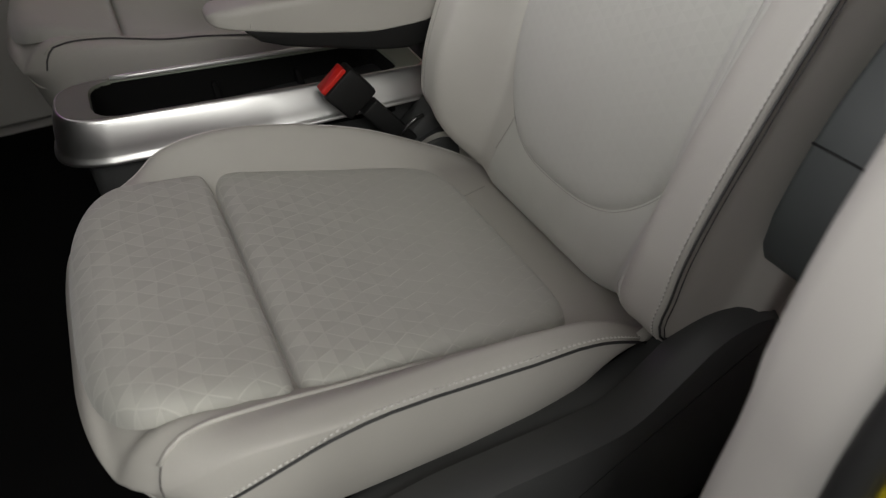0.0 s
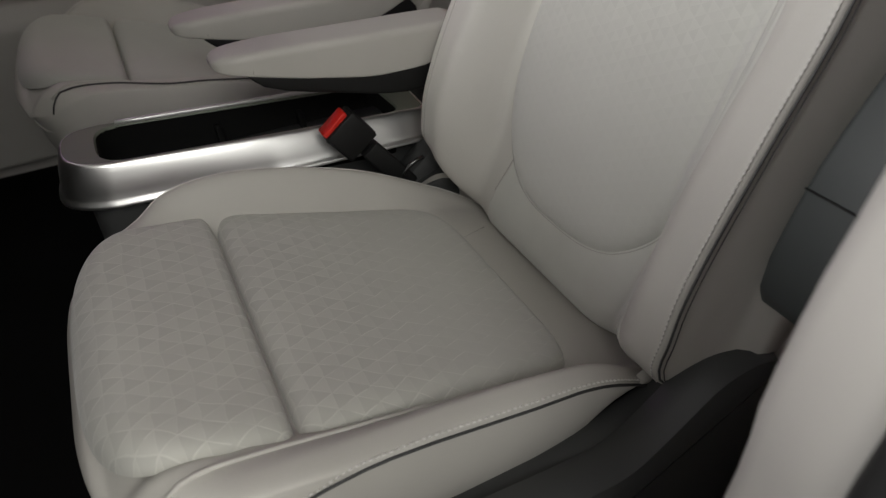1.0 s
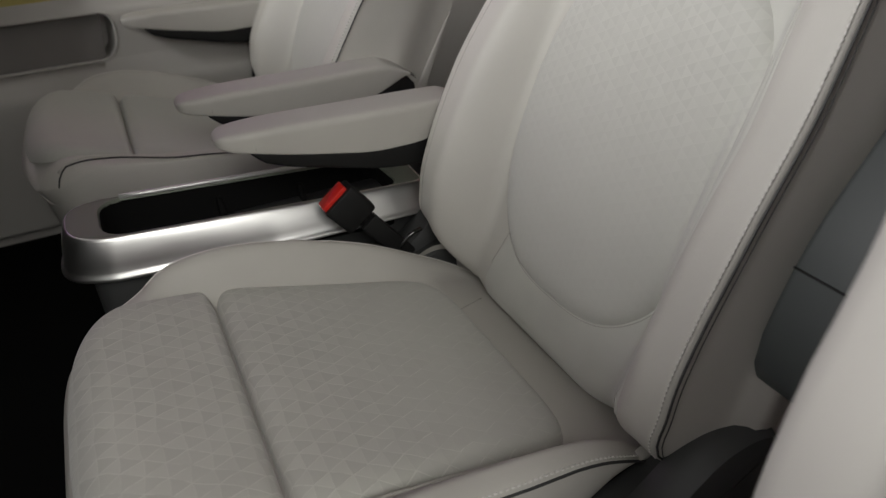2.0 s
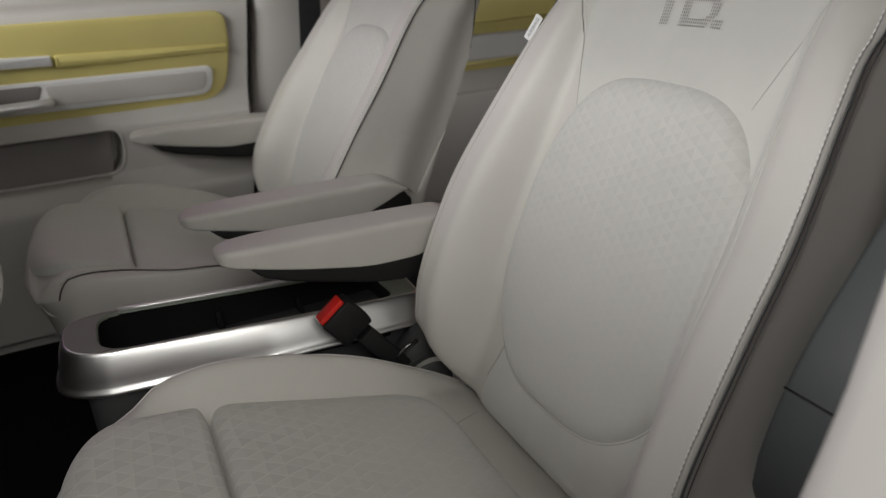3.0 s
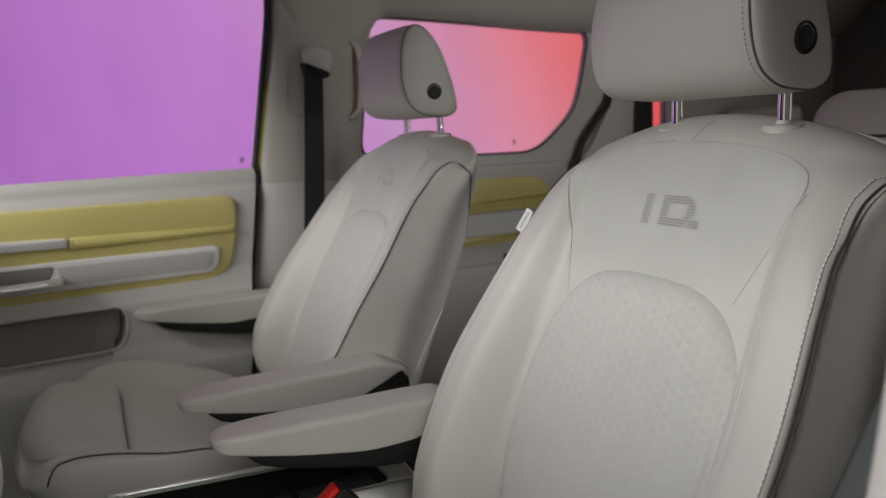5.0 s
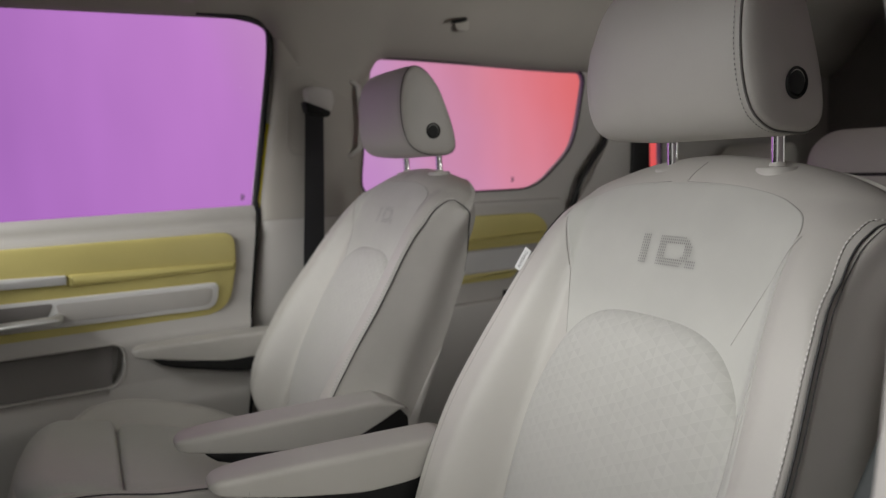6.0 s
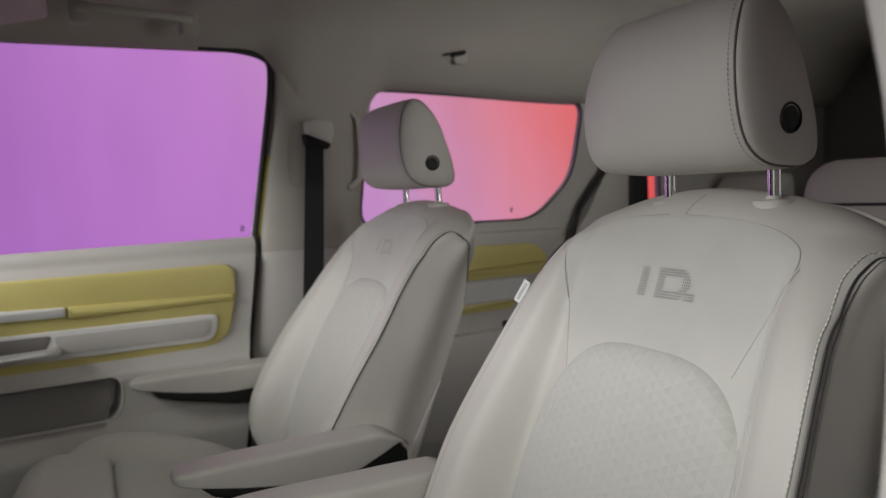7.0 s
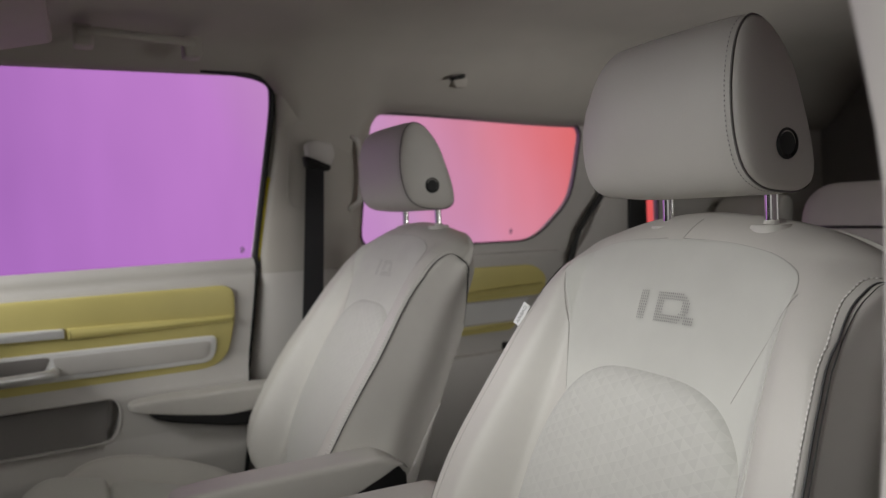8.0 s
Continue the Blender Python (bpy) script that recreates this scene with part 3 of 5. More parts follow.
def cushion_rim(side, a=0.08, b=0.80, lift=0.0, r=1.003, n=60):
    """Points along the cushion's side edge, from the rear to the front corner."""
    pts = []
    for t in np.linspace(a, b, n) * math.pi:
        x, y = cushion_edge(side * t, r)
        xe, ye = cushion_edge(side * t, min(r, 1.0))
        pts.append((x, y, cushion_top(xe, ye) + lift))
    return pts


SIDE_Z = curve_at([-0.77, -0.74, -0.695, -0.64, -0.597, -0.551, -0.49, -0.434, -0.348, -0.308, -0.264, -0.16], [0.282, 0.298, 0.323, 0.350, 0.3635, 0.3680, 0.3625, 0.354, 0.345, 0.342, 0.336, 0.318])


def side_line(side, up):
    """The seam line round the cushion's side, below the edge towards the front; up: above the piping."""
    pts = []
    for t in np.linspace(0.08, 0.735, 60) * math.pi:
        x, y = cushion_edge(side * t, 1.0)
        edge = cushion_top(x, y)
        z = min(SIDE_Z(x), edge - 0.001)
        sink = smooth((edge - z) / 0.02)
        x, y = cushion_edge(side * t, 1.004 + 0.004 * sink)
        p = Vector((x, y, z + up))
        if up:
            x, y = cushion_edge(side * t, 0.990)
            p = Vector((x, y, cushion_top(x, y) + 0.0004)).lerp(p, smooth((edge - z) / 0.012))
        pts.append(p)
    return pts


# The headrest: a teardrop drawn across, with domed ends.
HEAD = [(-0.052, 1.127), (-0.068, 1.105), (-0.077, 1.06), (-0.075, 1.01), (-0.062, 0.972), (-0.035, 0.952), (0.0, 0.946), (0.03, 0.947), (0.046, 0.962), (0.042, 1.0), (0.028, 1.045), (0.012, 1.085), (-0.012, 1.117), (-0.034, 1.130)]


def head_profile(grow=0.0):
    out = []
    pts = [Vector(p) for p in HEAD]
    n = len(pts)
    c = sum(pts, Vector((0, 0))) / n
    for i in range(n):
        p0, p1, p2, p3 = pts[i - 1], pts[i], pts[(i + 1) % n], pts[(i + 2) % n]
        for k in range(4):
            t = k / 4
            q = 0.5 * (2 * p1 + (p2 - p0) * t + (2 * p0 - 5 * p1 + 4 * p2 - p3) * t * t + (3 * p1 - p0 - 3 * p2 + p3) * t ** 3)
            out.append(q + (q - c).normalized() * grow)
    return out, c


HEAD_W, HEAD_Y = 0.122, -0.025


def headrest_pad():
    prof, c = head_profile()
    rings = []
    for y in list(np.linspace(-HEAD_W, HEAD_W, 25)):
        bow = -0.012 * (1 - (y / HEAD_W) ** 2)
        e = abs(y) / HEAD_W
        k = 1 - (0.03 * smooth((e - 0.86) / 0.14) if y < 0 else 0.24 * max((e - 0.40) / 0.60, 0.0) ** 2)
        ring = []
        for p in prof:
            q = c + (p - c) * k
            ring.append((q.x + bow * (1 if q.x < c.x else 0.3), y, q.y - (0.07 * (1 - k) if y > 0 else 0)))
        rings.append(ring)
    for k, out in ((0.74, 0.005), (0.68, 0.010), (0.55, 0.014), (0.35, 0.016), (0.1, 0.017)):
        rings.append([((c + (p - c) * k).x, HEAD_W + out, (c + (p - c) * k).y - 0.07 * (1 - max(k, 0.74))) for p in prof])
    return loft("pad", rings, LEATHER, angle=50)


def headrest_cap():
    prof, c = head_profile()
    rings = []
    for k, out in ((0.962, -0.003), (0.968, 0.001), (0.95, 0.0045), (0.9, 0.0075), (0.8, 0.0105), (0.6, 0.0135), (0.35, 0.015), (0.08, 0.0155)):
        rings.append([((c + (p - c) * k).x, -HEAD_W - out, (c + (p - c) * k).y) for p in prof])
    return loft("side_cap", rings, LEATHER)


def ring_points(k, out):
    prof, c = head_profile()
    pts = [((c + (p - c) * k).x, -HEAD_W - out, (c + (p - c) * k).y) for p in prof]
    return pts + pts[:1]


def lathe(name, centre, axis, profile, mat, sides=28):
    """Turned about an axis through centre: profile as rows of along and radius."""
    a = Vector(axis).normalized()
    u = a.orthogonal().normalized()
    v = a.cross(u)
    rings = [[Vector(centre) + a * h + (u * math.cos(q) + v * math.sin(q)) * r for q in (2 * math.pi * k / sides for k in range(sides))] for h, r in profile]
    return loft(name, rings, mat, angle=35)


def armrest_ring(x, z_top, z_bot, y0, y1, r=0.012):
    o = rounded([(y0, z_bot), (y1, z_bot), (y1, z_top), (y0, z_top)], r, 4)
    return [(x, a, b) for a, b in o]


def armrest_meshes():
    """A folding armrest that points ahead, a wedge that deepens to the rear; its pivot is at the origin, the tip at -x."""
    top = curve_at([-0.334, -0.330, -0.318, -0.28, -0.15, 0.008, 0.018, 0.035, 0.055, 0.060], [0.004, 0.008, 0.012, 0.013, 0.009, 0.003, 0.000, -0.008, -0.022, -0.030])
    bot = curve_at([-0.334, -0.330, -0.318, -0.30, -0.20, -0.10, -0.055, 0.0, 0.055, 0.060], [-0.002, -0.006, -0.011, -0.015, -0.038, -0.053, -0.053, -0.037, -0.019, -0.030])
    half = curve_at([-0.334, -0.331, -0.322, -0.30, -0.26, 0.02, 0.06], [0.012, 0.019, 0.026, 0.032, 0.035, 0.038, 0.037])
    pad = []
    for x in [-0.334, -0.3325, -0.330, -0.326, -0.320, -0.312, -0.302, -0.29] + list(np.linspace(-0.275, 0.005, 18)) + [0.010, 0.015, 0.021, 0.03, 0.04, 0.05, 0.057, 0.060]:
        w, hi, lo = half(x), top(x), bot(x)
        o = []
        for y0, z0, r in ((-w, lo, 0.004), (w, lo, 0.004), (w, hi, 0.011), (-w, hi, 0.011)):
            o.append((y0, z0, min(r, 0.45 * (hi - lo))))
        pad.append([(x, a, b) for a, b in rounded([(a, b) for a, b, _ in o], [r for _, _, r in o], 5)])
    pad_me = loft("pad", pad, LEATHER)
    under = []
    lip = curve_at([-0.292, -0.275, -0.20, -0.058, 0.0, 0.04, 0.056], [-0.020, -0.036, -0.060, -0.088, -0.086, -0.076, -0.062])
    for x in [-0.292, -0.285] + list(np.linspace(-0.275, 0.040, 12)) + [0.048, 0.053, 0.056]:
        w = half(min(x, 0.06)) - 0.003
        under.append(armrest_ring(x, bot(x) + 0.003 - 0.02 * smooth((x - 0.04) / 0.016), lip(x), -w, w, 0.006))
    under_me = loft("underside", under, BLACK, angle=50)
    seam = tube("seam", [(-0.286 + 0.012 * math.sin(3.0 * t) - 0.030 * t, -half(-0.29) - 0.0004 + 0.02 * t * t, bot(-0.29) + 0.004 + (top(-0.29) - bot(-0.29)) * t) for t in np.linspace(0, 0.85, 12)], 0.0006, SOFT_SEAM, 6)
    joint = tube("underside_joint", [(-0.055, -0.034, lip(-0.055) + 0.012), (-0.055, -0.033, lip(-0.055)), (-0.055, 0.033, lip(-0.055)), (-0.055, 0.034, lip(-0.055) + 0.012)], 0.0012, BLACK, 6)
    slate = under_me.copy()
    slate.materials[0] = SLATE
    return pad_me, under_me, seam, slate, joint


def seat_parts():
    p = {}
    p["cushion"] = cushion_shell()
    p["front_pad"] = cushion_pad("cushion_front_pad", -0.783, -0.609, 0.180, 0.196, (2.7, 22.0), 0.008, (0.004, 0.006))
    p["main_pad"] = cushion_pad("cushion_main_pad", -0.607, -0.292, 0.196, 0.186, (22.0, 6.0), 0.009, (0.013, 0.012))
    for key in ("front_pad", "main_pad"):
        p[key + "_soft"] = p[key].copy()
        p[key + "_soft"].materials[0] = BACK_FABRIC
    p["backrest"] = backrest_shell()
    p["center_panel"] = center_panel()
    p["back_insert"] = back_insert()
    for side, key in ((-1, "l"), (1, "r")):
        p["side_" + key] = side_panel(side)
        p["rear_trim_" + key] = rear_trim(side)
        p["pipe_" + key] = tube("piping", side_rim(side), 0.0012, PIPING)
        p["pipe2_" + key] = tube("piping_edge", side_rim(side, 0.0030, -0.0036), 0.0006, PIPING, 6)
        p["cpipe_" + key] = tube("cushion_piping", side_line(side, 0.0), 0.0016, PIPING)
        p["cstitch_" + key] = dashes("cushion_stitching", side_line(side, 0.0046), 0.0044, 0.0016, 0.0012, THREAD)
        p["panel_seam_" + key] = tube("panel_seam", [on_back(PANEL_Y + side * PANEL_W(s), s, 0.0004) for s in np.linspace(0.552, 0.6118, 60)], 0.0005, SOFT_SEAM, 6)
        p["wedge_seam_" + key] = tube("wedge_seam", [on_back(PANEL_Y - 0.004 + side * (0.136 - 0.008 * (side > 0) + 0.044 * t), 0.433 + 0.119 * t, 0.0013) for t in np.linspace(-0.32 * (side > 0), 1, 30)], 0.0004, SOFT_SEAM, 6)
        p["post_" + key] = lathe("post", (0.024, side * 0.077 - 0.012, 0.89), (0, 0, 1), [(0.0, 0.007), (0.05, 0.007), (0.08, 0.007)], CHROME)
        p["collar_" + key] = lathe("collar", (0.024, side * 0.077 - 0.012, 0.893), (0, 0, 1), [(0.0, 0.023), (0.016, 0.023), (0.019, 0.021), (0.020, 0.009), (0.024, 0.008)], LEATHER)
    for side, key in ((-1, "l"), (1, "r")):
        t0 = 0.725 * math.pi
        drop = []
        for t in np.linspace(0, 1, 14):
            x, y = cushion_edge(side * t0, 0.965 + 0.037 * min(1, 2 * t))
            xe, ye = cushion_edge(side * t0, min(1.0, 0.965 + 0.035 * min(1, 2 * t)))
            drop.append((x, y, cushion_top(xe, ye) + 0.0006 - 0.085 * max(0, 2 * t - 1)))
        p["front_seam_" + key] = tube("front_seam", drop, 0.0009, SEAM, 6)
    p["crest"] = tube("crest_seam", cushion_rim(1, 0.12, 0.72, 0.0004, 0.925), 0.0008, THREAD, 6)
    p["corner_seam"] = tube("corner_seam", [on_back((0.100 + 0.016 * t), 0.070 - 0.062 * t, 0.0014) for t in np.linspace(0, 1, 12)], 0.0004, SOFT_SEAM, 6)
    p["rear_seam"] = tube("rear_seam", [(-0.250 - 0.06 * t, 0.126 - 0.030 * t, cushion_top(-0.250 - 0.06 * t, 0.12) + 0.0004) for t in np.linspace(0, 1, 8)], 0.0005, SOFT_SEAM, 6)
    p["strip"] = suede_strip(-1)
    p["stitch"] = dashes("stitching", stitch_line(-1), 0.0042, 0.0015, 0.0010, THREAD)
    p["bolster_seam"] = tube("bolster_seam", [on_back(BACK_W(s) - 0.017, s, 0.0001) for s in np.linspace(-0.03, 0.52, 60)], 0.0005, SOFT_SEAM, 6)
    p["button"] = lathe("button", (-0.012, -HEAD_W - 0.0118, 0.997), (0, -1, 0), [(-0.004, 0.0164), (0.003, 0.0164), (0.005, 0.0150), (0.0045, 0.0134), (0.002, 0.0129), (0.0035, 0.0119), (0.0042, 0.006), (0.0042, 0.0005)], BLACK)
    p["cap"] = headrest_cap()
    p["cap_seam"] = tube("cap_seam", ring_points(0.978, 0.0005), 0.0013, SEAM, 6)
    p["cap_stitch"] = dashes("cap_stitching", [(x - 0.0018 * (x < -0.02), y, z) for x, y, z in ring_points(0.990, -0.0055)], 0.0026, 0.0024, 0.0005, DARK_THREAD)
    p["front_welt"] = tube("front_welt", [(cushion_edge(t, 0.961)[0], cushion_edge(t, 0.961)[1], cushion_top(*cushion_edge(t, 1.0)) - 0.030) for t in np.linspace(0.76, 1.24, 40) * math.pi], 0.0022, LEATHER, 6)
    inner = []
    for x in np.linspace(-0.30, -0.705, 40):
        y = -0.244 + 0.030 * smooth((-0.52 - x) / 0.2)
        inner.append((x, y, cushion_top(x, y) + 0.0012))
    for x, y in ((-0.714, -0.2125), (-0.722, -0.2150), (-0.728, -0.2172), (-0.732, -0.2190)):
        inner.append((x, y, cushion_top(x, y) + 0.001))
    p["cpipe_inner"] = tube("cushion_piping", inner, 0.0015, PIPING)
    p["side_welt"] = tube("side_welt", [(x, y, cushion_top(x, y) + 0.001) for x, y in ((-0.728, -0.2112), (-0.718, -0.2085), (-0.706, -0.2055), (-0.693, -0.204))] + [(x, -0.203, cushion_top(x, -0.203) + 0.001) for x in np.linspace(-0.68, -0.30, 40)], 0.0024, LEATHER, 8)
    # Darker tube under the stitches, colouring in the shade in their gaps.
    p["gap_shade"] = tube("stitch_shade", stitch_line(-1), 0.0006, SOFT_SEAM, 6)
    # Darker tube that puts crease shade along the insert's sewn rim.
    p["insert_seam"] = tube("insert_seam", [on_back(*insert_spot(0.994, t), 0.0010) for t in np.linspace(0.84, 1.97, 80) * math.pi], 0.0007, SOFT_SEAM, 6)
    p["top_seam"] = tube("top_seam", [on_back(-0.004 - 0.007 * t, 0.612 + 0.030 * t, 0.0003) for t in np.linspace(0, 1, 8)], 0.0005, SOFT_SEAM, 6)
    p["headrest"] = headrest_pad()
    p["frame"] = block("frame", (-0.66, -0.225, 0.0), (-0.19, 0.225, 0.245), BLACK, 0.02)
    prof = [(-0.62, 0.08), (-0.62, 0.25), (-0.58, 0.262), (-0.48, 0.262), (-0.39, 0.265), (-0.31, 0.285), (-0.24, 0.31), (-0.13, 0.315), (-0.12, 0.12)]
    p["cover_l"] = slab("side_cover", rounded(prof, 0.03, 5), "y", -0.235, -0.280, DARK, 0.008)
    p["cover_r"] = slab("side_cover", rounded(prof, 0.03, 5), "y", 0.235, 0.280, DARK, 0.008)
    low = [(-0.64, 0.06), (-0.64, 0.275), (-0.52, 0.290), (-0.40, 0.284), (-0.335, 0.284), (-0.288, 0.320), (-0.242, 0.360), (-0.19, 0.368), (-0.155, 0.35), (-0.14, 0.25), (-0.15, 0.08)]
    p["rail_l"] = slab("lower_cover", rounded(low, 0.025, 5), "y", -0.262, -0.318, DARK, 0.020)
    p["rail_r"] = slab("lower_cover", rounded(low, 0.025, 5), "y", 0.262, 0.318, DARK, 0.020)
    # Perforated marks on the upper panel: pin holes that fill a bar, an open letter with cut corners, and a point.
    bar = [(0.0275 - 0.0033 * a, b) for a in range(4) for b in range(11)]
    reach = (12, 13, 14, 15, 16, 16, 16, 16, 15, 14, 12)
    letter = [(-0.0006 - 0.0030 * a, b) for b in range(11) for a in range(reach[b] + 1) if a < 4 or a > reach[b] - 4 or b < 3 or b > 7]
    point = [(-0.0465 - 0.0030 * a, b) for a in range(5) for b in range(3)]
    for key, holes in (("bar", bar), ("letter", letter), ("point", point)):
        verts, faces = [], []
        for y, b in holes:
            s = 0.506 + 0.0034 * b
            k = len(verts)
            for q in range(6):
                verts.append(on_back(y + 0.00072 * math.cos(q * math.pi / 3), s + 0.0013 * math.sin(q * math.pi / 3), 0.0023))
            faces.append(tuple(range(k, k + 6)))
        p["marks_" + key] = tidy(mesh("perforation", verts, faces, PINHOLE))
    p["hinge"] = lathe("hinge", (0.02, 0, -0.05), (0, 1, 0), [(-0.033, 0.02), (0.033, 0.02), (0.035, 0.016)], BLACK)
    p["arm_pad"], p["arm_under"], p["arm_seam"], p["arm_slate"], p["arm_joint"] = armrest_meshes()
    return p


PARTS = seat_parts()


def front_seat(y, label, arms, recline=0.0, ahead=0.0, group="front seats"):
    """A captain's seat at y across the cabin; arms: side and raised or lowered."""
    seat = thing("front_seat", (0, y, 0), label, "car seat", group)
    link("frame", PARTS["frame"], seat, "black seat frame")
    cushion = link("cushion", PARTS["cushion"], seat)
    if ahead:
        cushion.matrix_local = Matrix.Translation((-0.35 - ahead, 0, 0.346)) @ pose(0, 0, 0, 0, 3.4, 0) @ Matrix.Translation((0.35, 0, -0.33))
    link("front_welt", PARTS["front_welt"], cushion)
    link("side_welt", PARTS["side_welt"], cushion)
    link("cushion_front_pad", PARTS["front_pad_soft" if ahead else "front_pad"], cushion, "embossed suede front pad")
    link("cushion_main_pad", PARTS["main_pad_soft" if ahead else "main_pad"], cushion, "embossed suede main pad")
    back = link("backrest", PARTS["backrest"], seat)
    back.matrix_local = Matrix.Translation((0, 0, 0.96)) @ pose(0, 0, 0, 0, recline, 0) @ Matrix.Translation((0, 0, -0.96))
    link("center_panel", PARTS["center_panel"], back, "plain suede middle panel")
    link("back_insert", PARTS["back_insert"], back, "embossed suede insert")
    for key in ("bar", "letter", "point"):
        tagged(link("perforation", PARTS["marks_" + key], back, "perforated dotted emblem"), "perforated dotted emblem", kind="stuff")
    link("top_seam", PARTS["top_seam"], back)
    link("insert_seam", PARTS["insert_seam"], back)
    for key in "lr":
        link("side_panel", PARTS["side_" + key], back)
        link("piping", PARTS["pipe_" + key], back, "black piping")
        if not ahead:
            link("piping_edge", PARTS["pipe2_" + key], back, "black piping")
        if key == "l":
            link("stitching", PARTS["stitch"], back, "pale stitching")
            link("stitch_shade", PARTS["gap_shade"], back)
            link("suede_strip", PARTS["strip"], back, "narrow suede strip")
        else:
            link("bolster_seam", PARTS["bolster_seam"], back)
        link("rear_trim", PARTS["rear_trim_" + key], back, "pale grey plastic rear trim")
        link("panel_seam", PARTS["panel_seam_" + key], back)
        link("wedge_seam", PARTS["wedge_seam_" + key], back)
        if key == "r":
            link("corner_seam", PARTS["corner_seam"], back)
            link("rear_seam", PARTS["rear_seam"], cushion)
            link("crest_seam", PARTS["crest"], cushion, "pale seam")
        if not ahead:
            link("front_seam", PARTS["front_seam_" + key], cushion)
        if ahead and key == "l":
            link("cushion_piping", PARTS["cpipe_inner"], cushion, "black piping")
        else:
            link("cushion_piping", PARTS["cpipe_" + key], cushion, "black piping")
            link("cushion_stitching", PARTS["cstitch_" + key], cushion, "pale stitching")
        link("side_cover", PARTS["cover_" + key], seat, "charcoal plastic side cover")
        link("lower_cover", PARTS["rail_" + key], seat, "black plastic lower cover")
    head = link("headrest", PARTS["headrest"], seat)
    head.location = (0.004, HEAD_Y + 0.013, 0.003) if ahead else (0, HEAD_Y, 0)
    head.scale = (1, 1.11, 1) if ahead else (1, 1, 1)
    for key in "lr":
        if key == "l":
            link("side_cap", PARTS["cap"], head)
            link("button", PARTS["button"], head, "round black release button")
            link("cap_seam", PARTS["cap_seam"], head)
            link("cap_stitching", PARTS["cap_stitch"], head, "dark stitching")
        link("post", PARTS["post_" + key], head, "chrome post")
        link("collar", PARTS["collar_" + key], head, "pale grey collar")
    for side, raised in arms:
        arm = link("armrest", PARTS["arm_pad"], seat)
        if raised:
            arm.matrix_local = Matrix.Translation(back_point(side * 0.312, 0.16, -0.070)) @ pose(0, 0, 0, 0, 111, 0) @ Matrix.Diagonal((1, 1, 1, 1))
        else:
            outer = ahead and side > 0
            arm.matrix_local = Matrix.Translation((-0.215 - (1.1 if outer else 0.5) * ahead, side * 0.312, 0.531 if outer else 0.52)) @ pose(0, 0, 0, 0, -1.5 if ahead else 0, 0)
        link("underside", PARTS["arm_slate" if raised else "arm_under"], arm, "slate plastic underside" if raised else "black plastic underside")
        if raised:
            link("underside_joint", PARTS["arm_joint"], arm)
        else:
            link("tip_seam", PARTS["arm_seam"], arm)
        link("hinge", PARTS["hinge"], arm, "black hinge")
    return seat


driver = front_seat(SEAT_Y, "pale grey leather and suede captain's seat with one armrest raised", [(-1, True), (1, False)])
passenger = front_seat(SEAT_Y + NEXT_SEAT - 0.012, "pale grey leather and suede captain's seat with both armrests lowered", [(-1, False), (1, False)], 6.0, 0.042)


# ---------------------------------------------------------------- floor, roof and far wall
floor = tagged(link("floor", block("floor", (-1.7, -0.42, -0.06), (2.5, 1.5, 0.0), CARPET, 0.01)), "black carpeted cabin floor", "floor", kind="structure")
ground = tagged(link("ground", block("ground", (-30, -30, -0.5), (30, 30, -0.42), STUDIO, 0.01)), "dark studio floor under the van", "ground", kind="structure")

FAR = 1.42
WIN1 = rounded([(-1.25, 0.845), (-0.262, 0.834), (-0.185, 1.26), (-0.188, 1.337), (-1.25, 1.362)], [0.05, 0.012, 0.08, 0.18, 0.08], 8)
WIN2 = rounded([(0.045, 0.845), (0.655, 0.836), (0.80, 0.955), (0.83, 1.03), (0.872, 1.216), (0.10, 1.244)], [0.06, 0.07, 0.06, 0.05, 0.05, 0.05], 6)
WIN3 = rounded([(1.125, 0.86), (1.205, 0.86), (1.205, 1.2), (1.12, 1.21)], 0.015, 4)
tagged(link("wall_far", wall("wall_far", [(-1.7, 0.0), (2.5, 0.0), (2.5, 1.55), (-1.7, 1.55)], [WIN1, WIN2, WIN3], "y", FAR, FAR + 0.022, TRIM)), "pale grey trimmed side of the cabin", "wall", kind="structure")

for k, (hole, label) in enumerate(((WIN1, "front passenger window"), (WIN2, "sliding door window"), (WIN3, "rear quarter window"))):
    win = thing("window_%d" % (k + 1), (0, FAR, 0), label + (" in a grey frame" if k == 0 else " with a black rubber seal"), "window", kind="structure")
    pane = link("pane", slab("pane", hole, "y", 0.010, 0.014, GLASS, 0.0005), win, "clear glass")
    pane.visible_shadow = False
    if k < 2:
        a, b = ((-0.283, 0.862), (0.574, 0.864))[k]
        link("etched_mark", slab("etched_mark", rounded([(a - 0.007, b - 0.003), (a + 0.002, b - 0.003), (a + 0.007, b + 0.009), (a - 0.001, b + 0.016), (a - 0.006, b + 0.012)], 0.002, 2), "y", 0.0092, 0.0086, ETCH, 0.0002), win, "small dark etched mark")
    ring = [(a, -0.002, b) for a, b in hole]
    link("seal", tube("seal", ring + ring[:2], 0.0025 if k == 0 else 0.0032, TRIM if k == 0 else RUBBER), win, "" if k == 0 else "black rubber seal")

# The yellow door edge that shows between the front window and the pillar.
edge = tagged(link("door_edge", slab("door_edge", rounded([(-0.257, 0.836), (-0.240, 0.836), (-0.200, 1.06), (-0.214, 1.06)], 0.004, 3), "y", FAR - 0.008, FAR + 0.02, BODY, 0.002)), "yellow painted door frame edge", "trim", kind="structure")


